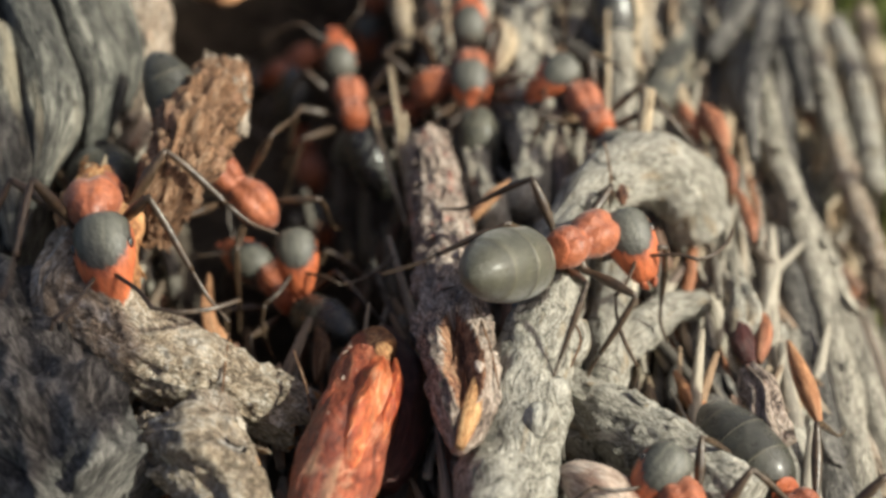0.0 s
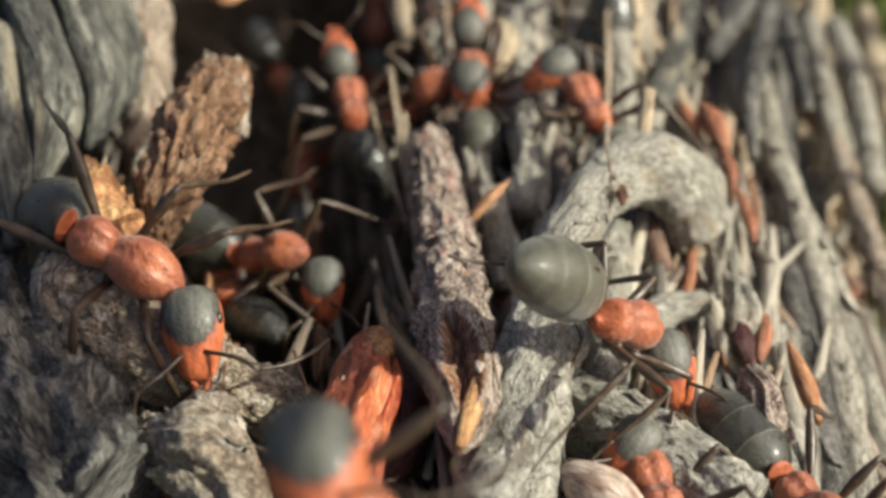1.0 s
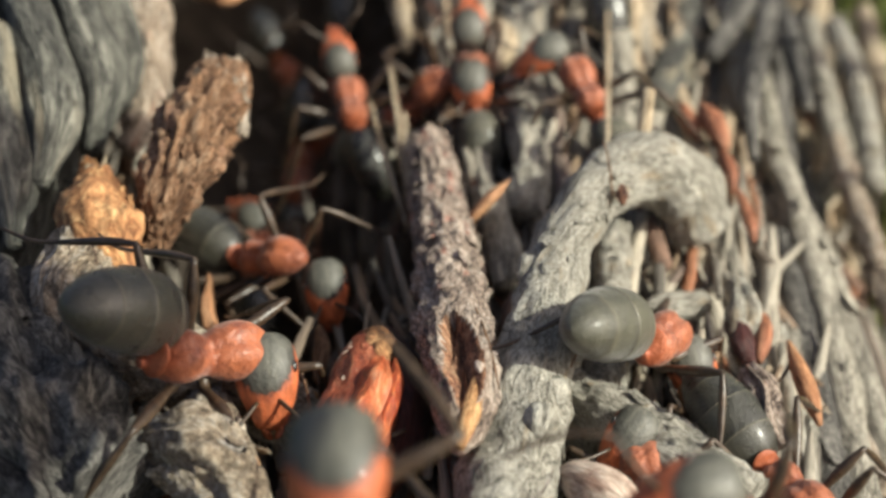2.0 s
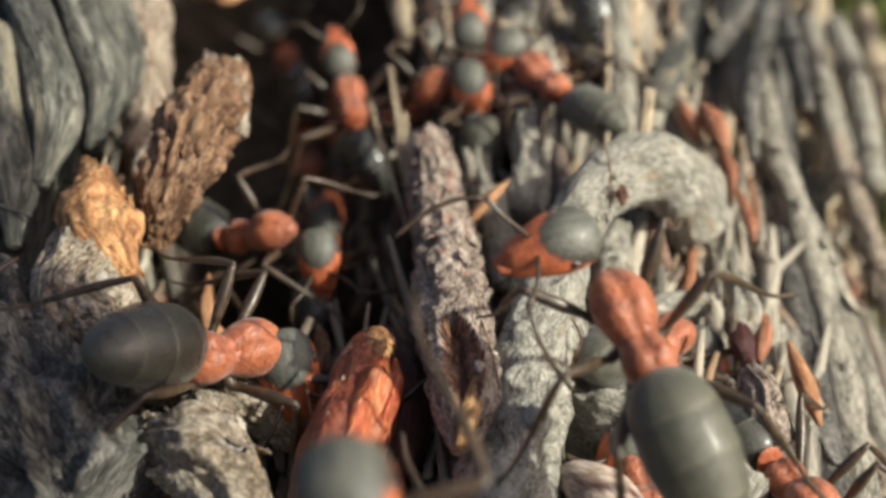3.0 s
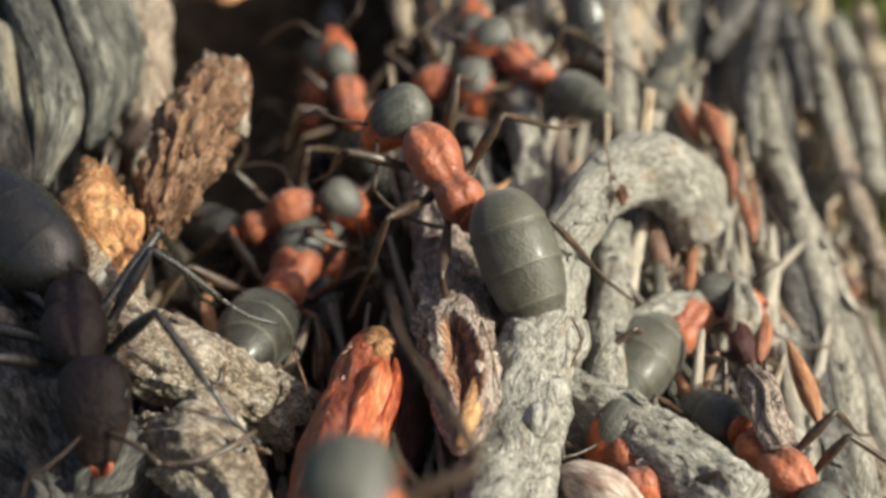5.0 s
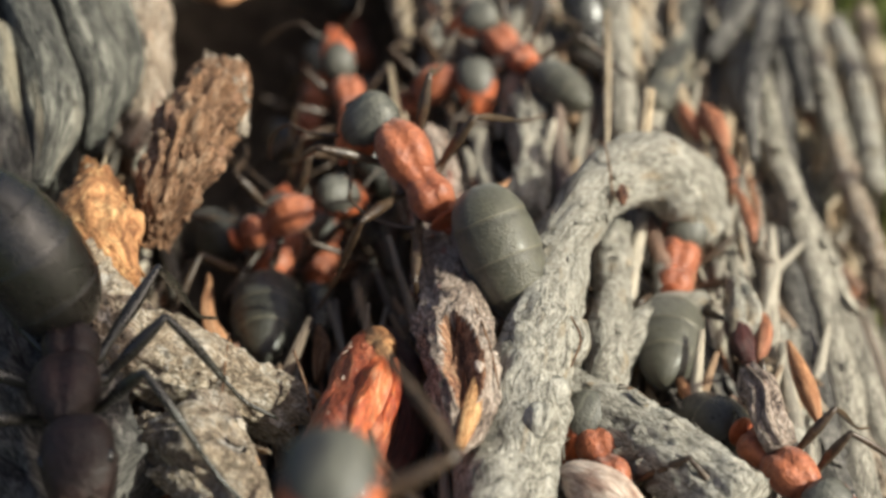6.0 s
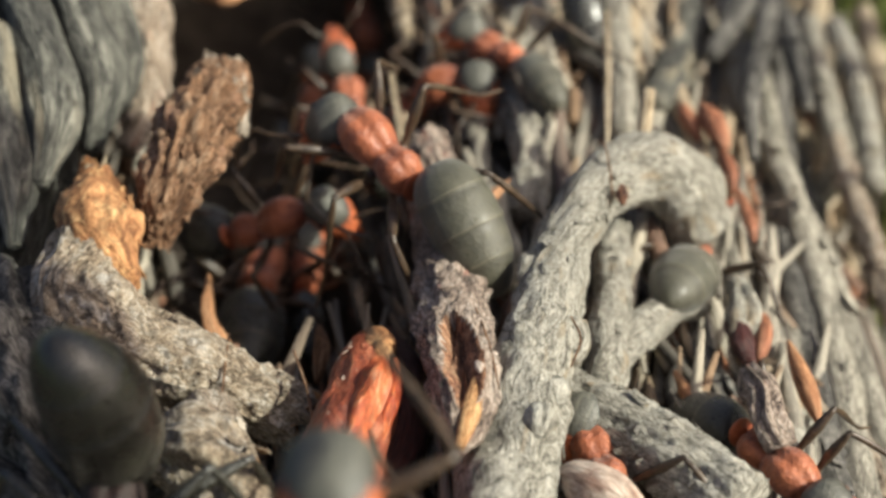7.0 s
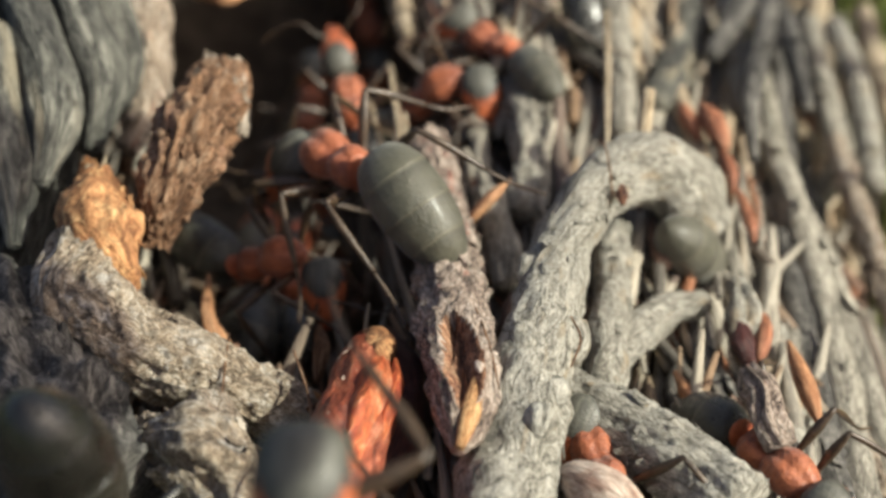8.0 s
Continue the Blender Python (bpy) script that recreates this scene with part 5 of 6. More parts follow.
PATHS = {
    "climber": [(0, at(7.79, -18.04, 2.97, 17, -11, 20)), (1.7, at(6.44, -16.02, 4.12, 23, -12, 20)), (2.8, at(4.73, -10.40, 4.40, 45, -14, 24)), (3, at(4.28, -8.62, 4.36, 17, -10, 18)), (3.5, at(2.94, -6.71, 3.88, 47, -11, 19)), (4, at(1.89, -3.74, 3.60, 45, -14, 24)), (4.5, at(1.21, -2.55, 3.41, 25, -13, 23)), (4.7, at(0.78, -1.91, 3.25, 19, -14, 25)), (5.8, at(-0.43, -0.67, 2.60, 27, -15, 26)), (6, at(-0.50, -0.46, 2.49, 28, -15, 26)), (6.5, at(-0.62, 0.14, 2.30, 27, -16, 28)), (7, at(-1.38, 0.90, 2.21, 12, -19, 35)), (7.5, at(-1.59, 0.99, 2.10, 1, -18, 33)), (8, at(-2.60, 1.28, 1.78, -22, -21, 40))],
    "crosser": [(0, at(3.20, -2.87, 2.46, -21, 24, -47)), (0.5, at(3.27, -2.77, 2.47, -22, 23, -46)), (0.8, at(3.71, -5.09, 2.50, -42, 26, -54)), (1, at(4.09, -5.68, 2.44, -51, 29, -69)), (1.5, at(4.77, -5.78, 1.96, -35, 23, -44)), (1.7, at(5.03, -5.28, 1.36, -35, 20, -36)), (2.8, at(5.49, -3.61, -0.35, -34, 19, -36)), (3.5, at(5.96, -2.60, -1.06, -32, 19, -35)), (4, at(6.11, -2.72, -1.26, -32, 19, -35)), (4.5, at(6.08, -2.84, -1.38, -28, 18, -32)), (5.2, at(6.45, -1.29, -1.46, -17, 15, -26)), (5.8, at(6.46, 0.28, -1.66, -4, 9, -15)), (6.5, at(6.72, 1.30, -1.82, -10, 7, -11)), (7, at(7.36, 2.51, -2.51, -24, 9, -15)), (7.5, at(8.03, 3.10, -3.41, -39, 20, -37)), (8, at(7.98, 3.14, -3.78, -46, 23, -46))],
    "guard": [(0, at(-5.84, 1.60, 1.05, -36, 22, -138)), (0.3, at(-5.79, 1.20, 0.20, 4, 27, -124)), (0.5, at(-5.02, 0.96, -0.63, 28, 30, -107)), (1, at(-5.01, 1.18, -1.24, 32, 31, -103)), (1.7, at(-5.00, 0.92, -1.24, 30, 30, -108)), (2.8, at(-5.31, 1.80, -1.24, 32, 31, -103)), (3, at(-5.46, 2.02, -1.25, 33, 31, -96)), (3.5, at(-5.24, 2.60, -1.25, 34, 31, -83)), (4, at(-5.06, 2.66, -1.26, 37, 31, -78)), (4.5, at(-5.00, 2.82, -1.27, 37, 29, -64)), (4.7, at(-5.03, 2.76, -1.26, 35, 29, -66)), (5.8, at(-5.11, 2.49, -1.34, 32, 29, -68)), (6.5, at(-5.15, 2.69, -1.33, 29, 30, -74)), (7, at(-5.34, 2.51, -1.33, 29, 30, -77)), (7.5, at(-5.17, 1.83, -1.32, 26, 31, -78)), (8, at(-5.04, 1.00, -1.37, 38, 31, -94))],
    "digger": [(0, at(-8.88, -0.91, 2.28, 27, 5, -172)), (0.3, at(-8.75, -1.80, 2.67, 3, 13, -158)), (0.5, at(-8.17, -2.51, 2.83, -15, 12, -160)), (0.8, at(-8.32, -3.11, 2.81, -13, 23, -135)), (1, at(-8.23, -3.44, 2.85, -18, 27, -123)), (1.2, at(-7.37, -5.02, 2.85, -18, 29, -113)), (1.5, at(-6.51, -6.24, 2.55, -18, 31, -88)), (1.7, at(-6.17, -6.52, 2.32, -27, 30, -73)), (2.8, at(-5.55, -6.11, 1.75, -32, 29, -65)), (3, at(-5.46, -5.93, 1.55, -30, 27, -59)), (3.5, at(-5.15, -5.27, 1.09, -23, 24, -47)), (4, at(-4.67, -4.30, 0.43, -28, 22, -41)), (4.5, at(-4.00, -1.37, -0.76, -28, 18, -32)), (4.7, at(-4.13, -0.78, -1.12, -21, 13, -22)), (5.8, at(-4.83, 2.35, -2.56, -16, 2, -3)), (6.5, at(-5.36, 3.11, -3.74, -19, 1, -2)), (8, at(-5.84, 4.93, -5.55, -18, -0, -0))],
    "front": [(0, at(3.56, -18.30, 5.44, -39, -23, 45)), (0.3, at(-0.28, -13.46, 5.69, -46, -27, 57)), (0.5, at(-0.58, -14.06, 5.66, -31, -30, 77)), (0.7, at(-0.69, -14.40, 5.46, 4, -29, 69)), (1, at(-1.18, -14.57, 5.08, 72, -26, 55)), (1.5, at(-1.55, -14.56, 5.11, 99, -25, 51)), (1.7, at(-1.54, -14.59, 5.11, 99, -26, 55)), (2.8, at(-1.48, -15.33, 5.12, 103, -24, 48)), (3.5, at(-1.13, -15.29, 5.12, 108, -19, 35)), (4.5, at(-1.16, -15.32, 5.12, 105, -23, 44)), (5.8, at(-1.63, -15.21, 5.11, 99, -26, 53)), (7, at(-1.63, -15.21, 5.11, 99, -26, 53)), (7.5, at(-2.15, -15.21, 5.11, 97, -26, 55)), (8, at(-2.13, -15.21, 5.11, 99, -26, 53))],
    "passer": [(0, at(-20.88, 7.19, 2.89, 1, 16, -152)), (3.5, at(-13.75, -1.77, 2.78, 13, 17, -149)), (4.1, at(-10.49, -3.30, 2.76, 15, 13, -158)), (4.5, at(-8.81, -4.18, 2.76, 15, 11, -161)), (4.7, at(-8.67, -4.84, 2.76, 14, 10, -162)), (5.8, at(-8.39, -7.39, 2.92, 7, 5, -171)), (6, at(-8.38, -7.57, 2.92, 7, 5, -172)), (6.5, at(-8.07, -8.85, 2.73, 6, -3, 176)), (7, at(-6.90, -11.79, 2.61, 8, -1, 178)), (7.5, at(-7.36, -12.75, 2.59, 11, -3, 176)), (8, at(-7.60, -13.31, 2.58, 12, -3, 176))],
    "watcher": [(0, at(-0.82, 9.14, -1.55, 58, 29, -67)), (3.5, at(-0.82, 9.14, -1.55, 58, 29, -67)), (4.7, at(-0.79, 9.24, -1.55, 58, 29, -67)), (6, at(-0.70, 9.28, -1.55, 59, 29, -68)), (8, at(-0.49, 9.28, -1.55, 60, 29, -68))],
    "resting": [(0, at(0.95, 8.64, -0.59, 1, -2, 3)), (3, at(1.03, 8.47, -0.69, 1, -2, 4)), (4.7, at(1.16, 9.72, -1.48, -0, -2, 3)), (8, at(1.36, 12.41, -3.03, -8, -2, 3))],
    "roamer": [(0, at(4.51, 5.76, 0.22, -1, -11, 18)), (0.7, at(4.45, 5.91, 0.22, -0, -11, 18)), (1.7, at(4.53, 6.82, 0.15, 11, -9, 15)), (2.8, at(3.44, 7.51, 0.15, -3, -17, 30)), (3.5, at(3.05, 7.96, 0.02, 0, -19, 34)), (4.7, at(2.90, 8.34, -0.05, -4, -19, 36)), (5.8, at(2.48, 9.54, -0.18, 1, -18, 33)), (6.5, at(2.06, 9.85, -0.18, -15, -21, 39)), (7.2, at(1.88, 9.64, -0.16, -18, -21, 41)), (8, at(1.79, 10.38, -0.28, -14, -22, 42))],
    "upper": [(0, at(5.25, 14.25, 0.77, 7, -7, 12)), (1.5, at(5.15, 14.25, 0.77, 7, -7, 12)), (3.5, at(4.43, 13.87, 0.78, 5, -5, 8)), (8, at(4.27, 13.87, 0.78, 5, -3, 6))],
    "lower": [(0, at(5.52, -10.67, 0.91, -13, -9, 15)), (0.5, at(5.16, -9.65, 0.50, -12, -9, 15)), (1, at(4.95, -9.18, 0.19, -11, -7, 12)), (1.7, at(4.89, -8.74, 0.09, -11, -6, 10)), (2.8, at(4.70, -9.00, -0.01, -11, -5, 8)), (4.5, at(4.82, -8.56, -0.21, -10, -5, 8)), (5.8, at(3.98, -7.74, -0.42, -9, -8, 13)), (8, at(3.80, -7.80, -0.41, -10, -8, 14))],
    "corner": [(0, at(8.34, -9.65, 0.03, 12, 15, -154)), (0.5, at(8.36, -9.32, 0.04, 12, 16, -153)), (1, at(8.32, -9.15, 0.04, 12, 16, -153)), (1.7, at(7.97, -8.81, 0.04, 12, 15, -154)), (2.8, at(8.23, -8.81, 0.04, 12, 15, -154)), (3.5, at(7.78, -7.77, -0.28, 14, 16, -152)), (4.5, at(7.75, -7.17, -0.53, 7, 16, -151)), (5.8, at(7.85, -7.09, -0.62, 5, 18, -146)), (8, at(7.84, -7.13, -0.62, 6, 19, -146))],
    "deep": [(0, at(-6.40, 21.51, -8.66, 14, 26, -54)), (0.5, at(-6.36, 20.69, -8.46, -18, 29, -113)), (1, at(-6.19, 19.74, -8.30, -42, 17, -150)), (1.7, at(-6.10, 20.13, -8.30, -42, 17, -150)), (2.8, at(-6.14, 21.24, -8.28, -45, 14, -156)), (3.5, at(-5.99, 21.42, -8.32, -40, 19, -145)), (4, at(-5.43, 20.04, -8.64, 11, 30, -77)), (4.5, at(-4.92, 16.93, -7.29, 34, 5, -8)), (5.8, at(-4.81, 14.82, -6.25, 25, 6, -9)), (8, at(-4.84, 14.71, -6.23, 23, 4, -7))],
    "deep_b": [(0, at(-5.32, 16.80, -9.34, -34, 8, -166)), (1, at(-5.39, 16.29, -9.38, -29, -0, -180)), (1.7, at(-5.50, 15.94, -9.38, -29, -2, 177)), (2.8, at(-5.27, 16.65, -9.38, -29, 2, -177)), (3.5, at(-5.40, 18.02, -9.39, -28, 5, -172)), (4.5, at(-5.23, 18.27, -9.44, -21, -14, 156)), (5.8, at(-4.93, 15.71, -9.48, -15, 18, -148)), (8, at(-4.67, 14.71, -9.41, -24, 10, -164))],
    "deep_c": [(0, at(-2.54, 28.07, -8.38, -30, -10, 163)), (1, at(-2.72, 25.57, -8.35, -33, -0, -180)), (1.7, at(-4.05, 22.57, -8.36, -32, -2, 177)), (2.8, at(-4.04, 18.42, -8.37, -30, 2, -176)), (3.5, at(-4.00, 18.14, -8.39, -28, 2, -177)), (4.5, at(-3.97, 18.60, -8.37, -30, 4, -174)), (5.8, at(-3.89, 26.57, -10.87, -30, 7, -169)), (8, at(-3.67, 32.49, -12.85, -33, 7, -168))],
    "inner": [(0, at(-4.40, 0.55, -2.18, -15, -16, 27)), (0.5, at(-5.03, 0.29, -2.38, -15, -16, 27)), (1, at(-6.14, 0.98, -2.57, -16, -11, 19)), (1.7, at(-6.08, 4.24, -4.21, -11, -3, 5)), (3.5, at(-3.41, 5.08, -4.78, -15, 3, -5)), (8, at(-4.56, 3.73, -4.78, -15, -1, 2))],
    "hidden": [(0, at(-2.85, 8.26, -1.27, -1, -6, 9)), (8, at(-2.90, 8.47, -1.37, -1, -6, 9))],
}
# legs and feelers: pace in steps a second and swing in degrees
GAIT = {"crosser": (1.6, 14), "climber": (2.0, 17), "guard": (1.0, 9), "digger": (1.6, 15), "front": (1.0, 8), "watcher": (0.6, 5), "roamer": (1.1, 10), "lower": (1.0, 9), "corner": (1.0, 9), "passer": (1.6, 15), "deep": (0.8, 9), "deep_b": (0.9, 10)}


# ways in which heads and gasters turn on the body
HEADS = {
    "climber": [(0, pose(-0.47, 1.94, 0.63, 1, -15, 85)), (1.7, pose(-0.50, 2.13, 0.65, 0, -8, 85)), (2.8, pose(-0.58, 2.68, 0.28, 2, 15, 86)), (3, pose(-0.72, 2.83, 0.53, 4, -14, 91)), (3.5, pose(-0.49, 2.72, 0.35, 3, 15, 101)), (4, pose(-0.16, 2.61, -0.02, -26, 15, 94)), (4.5, pose(-0.19, 2.44, 0.02, -35, -6, 92)), (4.7, pose(-0.14, 2.54, 0.12, -35, -11, 89)), (5.8, pose(-0.34, 2.30, -0.26, -43, -3, 97)), (6, pose(-0.34, 2.31, -0.26, -43, -1, 96)), (6.5, pose(-0.39, 2.29, -0.27, -43, -2, 94)), (7, pose(-0.36, 2.28, -0.27, -42, -15, 86)), (7.5, pose(-0.55, 2.28, -0.23, -40, -27, 96)), (8, pose(-0.47, 2.48, -0.01, -35, -47, 87))],
    "crosser": [(0, pose(0.66, 1.86, 0.45, -24, 41, -108)), (0.5, pose(0.74, 1.88, 0.38, -26, 42, -111)), (0.8, pose(1.01, 2.28, 0.09, -29, 59, -109)), (1, pose(0.96, 2.38, 0.26, -15, 62, -93)), (1.5, pose(1.02, 2.18, -0.09, -46, 50, -131)), (1.7, pose(0.99, 2.08, -0.34, -56, 47, -142)), (2.8, pose(1.01, 2.15, -0.08, -55, 46, -142)), (3.5, pose(0.91, 2.00, 0.17, -16, 58, -102)), (4, pose(0.85, 1.90, 0.24, -16, 58, -102)), (4.5, pose(0.76, 1.89, 0.45, -20, 55, -107)), (5.2, pose(0.33, 2.21, 0.95, 28, 32, -35)), (5.8, pose(0.04, 2.06, 0.91, 19, -0, 1)), (6.5, pose(0.24, 1.87, 0.81, 26, 2, -2)), (7, pose(0.48, 1.90, 0.82, 32, 18, -12)), (7.5, pose(0.84, 2.24, 0.51, 13, 58, -48)), (8, pose(0.77, 2.02, 0.60, 23, 61, -45))],
    "guard": [(0, pose(0.19, 3.23, 0.10, 0, 8, -37)), (0.3, pose(0.18, 3.04, -0.52, -23, -16, -50)), (0.5, pose(0.70, 2.59, -0.70, -25, -34, -65)), (1, pose(0.91, 2.39, -0.62, -21, -37, -72)), (1.7, pose(0.74, 2.53, -0.71, -28, -35, -60)), (2.8, pose(0.60, 2.56, -0.63, -25, -36, -66)), (3, pose(0.78, 2.57, -0.62, -20, -34, -74)), (3.5, pose(0.79, 2.69, -0.53, -17, -29, -75)), (4, pose(0.88, 2.61, -0.49, -17, -29, -74)), (4.5, pose(0.67, 2.79, -0.30, -6, -23, -86)), (4.7, pose(0.61, 2.74, -0.26, -21, -21, -77)), (5.8, pose(-0.04, 2.74, -0.38, -65, -4, -16)), (6.5, pose(-0.14, 2.69, -0.42, -66, -2, -11)), (7, pose(0.32, 2.78, 0.15, -48, -13, -43)), (7.5, pose(0.93, 2.42, -0.30, -12, -20, -92)), (8, pose(0.96, 2.33, -0.58, -20, -39, -75))],
    "digger": [(0, pose(-0.26, 2.35, -0.68, -68, -0, -1)), (0.3, pose(-0.17, 2.73, -0.65, -40, -11, -19)), (0.5, pose(-0.01, 2.86, -0.38, -23, -6, -25)), (0.8, pose(0.49, 2.75, -0.09, -16, -6, -46)), (1, pose(0.59, 2.69, 0.09, -9, 2, -53)), (1.2, pose(0.54, 2.28, 0.48, -6, 6, -54)), (1.5, pose(0.64, 2.00, 0.45, -9, 19, -85)), (1.7, pose(0.57, 1.65, 0.30, -16, 36, -101)), (2.8, pose(0.67, 1.72, 0.22, -23, 44, -105)), (3, pose(0.66, 1.74, 0.28, -24, 46, -105)), (3.5, pose(0.79, 1.79, 0.12, -28, 43, -113)), (4, pose(0.70, 1.70, 0.17, -35, 51, -107)), (4.5, pose(0.23, 1.63, 0.59, 3, 29, -20)), (4.7, pose(0.01, 1.69, 0.74, 16, 3, -1)), (5.8, pose(-0.06, 1.68, 0.72, 21, 3, -3)), (6.5, pose(-0.07, 1.65, 0.70, 24, 4, -3)), (8, pose(-0.12, 1.68, 0.72, 23, 6, -5))],
    "front": [(0, pose(-0.74, 1.78, 0.23, 38, -52, 42)), (0.3, pose(-0.96, 2.38, 0.38, 33, -55, 44)), (0.5, pose(-0.03, 2.13, 0.88, 10, -38, 85)), (0.7, pose(0.20, 1.82, 0.74, 5, -6, 113)), (1, pose(0.24, 2.56, 0.43, 52, 36, 149)), (1.5, pose(0.58, 2.53, -0.34, 83, 49, 169)), (1.7, pose(0.59, 2.55, -0.27, 83, 53, 169)), (2.8, pose(0.41, 2.62, -0.24, 88, 41, 174)), (3.5, pose(0.31, 2.64, -0.26, 89, 34, 175)), (4.5, pose(0.37, 2.63, -0.21, 88, 43, 174)), (5.8, pose(0.52, 2.61, -0.14, 81, 56, 166)), (7, pose(0.49, 2.62, -0.14, 81, 56, 166)), (7.5, pose(0.60, 2.58, -0.15, 79, 58, 164)), (8, pose(0.62, 2.56, -0.18, 66, 56, 166))],
    "passer": [(0, pose(-0.12, 2.91, -0.70, -36, -12, -24)), (3.5, pose(-0.23, 2.67, -0.72, -46, -18, -23)), (4.1, pose(-0.24, 2.54, -0.76, -52, -14, -15)), (4.5, pose(-0.13, 2.48, -0.72, -53, -11, -12)), (4.7, pose(-0.11, 2.59, -0.55, -53, -10, -11)), (5.8, pose(-0.19, 2.66, -0.44, -48, -3, -4)), (6, pose(-0.22, 2.68, -0.35, -48, -2, -3)), (6.5, pose(-0.31, 2.67, -0.27, -47, 7, 8)), (7, pose(-0.25, 2.67, -0.13, -50, 5, 6)), (7.5, pose(-0.31, 2.63, -0.09, -52, 7, 8)), (8, pose(-0.32, 2.62, -0.07, -52, 7, 8))],
    "watcher": [(0, pose(0.70, 2.44, -0.14, 4, -44, -110)), (3.5, pose(0.70, 2.44, -0.14, 4, -44, -110)), (4.7, pose(0.72, 2.43, -0.18, 4, -44, -110)), (6, pose(0.70, 2.40, -0.32, 3, -47, -107)), (8, pose(0.83, 2.18, -0.38, 1, -48, -105))],
    "resting": [(0, pose(0.05, 2.81, 1.08, 32, 2, -3)), (3, pose(0.01, 2.81, 1.08, 32, 2, -4)), (4.7, pose(0.01, 2.80, 1.11, 33, 2, -3)), (8, pose(0.01, 2.66, 1.21, 41, 2, -3))],
    "roamer": [(0, pose(-0.52, 2.23, 0.79, -19, -31, 106)), (0.7, pose(-0.52, 2.25, 0.79, -18, -31, 105)), (1.7, pose(-0.82, 2.39, 0.42, -13, -20, 102)), (2.8, pose(-0.34, 2.29, 0.85, -15, -32, 96)), (3.5, pose(-0.31, 2.20, 0.81, -12, -27, 91)), (4.7, pose(-0.26, 2.20, 0.85, -11, -31, 88)), (5.8, pose(-0.17, 2.24, 0.86, -12, -24, 62)), (6.5, pose(-0.11, 2.07, 0.91, 0, -35, 52)), (7.2, pose(-0.06, 2.00, 0.90, 4, -36, 49)), (8, pose(-0.08, 2.11, 0.91, 1, -32, 49))],
    "upper": [(0, pose(0.10, 2.82, 0.90, 31, -2, 2)), (1.5, pose(0.10, 2.82, 0.90, 31, -2, 2)), (3.5, pose(0.12, 2.79, 0.92, 32, -4, 6)), (8, pose(0.08, 2.79, 0.93, 33, -5, 8))],
    "lower": [(0, pose(-0.23, 1.77, 0.74, -39, -35, 135)), (0.5, pose(-0.27, 1.76, 0.71, -38, -35, 135)), (1, pose(-0.17, 1.73, 0.71, -39, -32, 138)), (1.7, pose(-0.15, 1.73, 0.71, -40, -31, 140)), (2.8, pose(-0.16, 1.71, 0.70, -41, -30, 142)), (4.5, pose(-0.17, 1.67, 0.65, -41, -30, 142)), (5.8, pose(-0.12, 1.68, 0.66, -44, -24, 148)), (8, pose(-0.11, 1.64, 0.61, -45, -26, 148))],
    "corner": [(0, pose(0.24, 2.66, -0.22, -52, -1, -3)), (0.5, pose(0.26, 2.67, -0.23, -51, -2, -4)), (1, pose(0.26, 2.67, -0.24, -51, -2, -4)), (1.7, pose(0.24, 2.67, -0.27, -51, -1, -3)), (2.8, pose(0.24, 2.67, -0.27, -51, -1, -3)), (3.5, pose(0.20, 2.67, -0.18, -53, -6, -8)), (4.5, pose(0.07, 2.72, -0.02, -44, 1, -1)), (5.8, pose(0.04, 2.69, 0.14, -40, 1, -1)), (8, pose(0.06, 2.70, 0.10, -41, 1, -1))],
    "deep": [(0, pose(0.40, 2.40, 0.62, -18, 4, -100)), (0.5, pose(0.36, 2.55, 0.50, -13, 6, -49)), (1, pose(0.23, 2.80, 0.40, 2, 5, -17)), (1.7, pose(0.34, 2.74, 0.41, 2, 6, -22)), (2.8, pose(0.10, 2.84, 0.40, 3, 5, -16)), (3.5, pose(0.10, 2.53, 0.61, 0, 7, -27)), (4, pose(0.33, 2.07, 0.63, -12, -3, -89)), (4.5, pose(-0.12, 2.30, 0.75, -16, -0, -171)), (5.8, pose(-0.09, 2.31, 0.80, -24, 1, -169)), (8, pose(-0.06, 2.00, 0.76, -27, 1, -172))],
    "deep_b": [(0, pose(0.07, 3.15, -0.14, -6, 1, -10)), (1, pose(0.08, 2.90, 0.02, -12, 0, 6)), (1.7, pose(0.01, 2.83, 0.20, -12, 1, 9)), (2.8, pose(-0.11, 2.90, -0.02, -12, 0, 3)), (3.5, pose(0.01, 2.85, 0.15, -13, 0, -4)), (4.5, pose(0.01, 2.65, 0.40, -17, 4, 33)), (5.8, pose(-0.11, 2.82, 0.15, -20, -6, -30)), (8, pose(0.21, 2.78, 0.20, -16, -1, -13))],
    "deep_c": [(0, pose(-0.15, 2.98, -0.18, -10, 0, 25)), (1, pose(-0.07, 2.95, -0.13, -8, -0, 6)), (1.7, pose(-0.12, 2.91, 0.00, -9, 0, 9)), (2.8, pose(-0.08, 2.89, -0.17, -11, 0, 2)), (3.5, pose(-0.05, 2.84, 0.16, -14, 0, 3)), (4.5, pose(-0.04, 2.88, 0.12, -11, 0, -1)), (5.8, pose(0.02, 2.95, -0.18, -11, 0, -8)), (8, pose(0.03, 3.12, -0.17, -8, 1, -8))],
    "inner": [(0, pose(-0.51, 2.21, 0.84, 24, -16, 16)), (0.5, pose(-0.52, 2.22, 0.83, 24, -16, 16)), (1, pose(-0.64, 2.18, 0.77, 25, -23, 22)), (1.7, pose(-0.33, 2.05, 0.91, 15, -31, 38)), (3.5, pose(-0.02, 1.92, 0.93, 34, 10, -9)), (8, pose(-0.21, 1.91, 0.90, 33, 17, -15))],
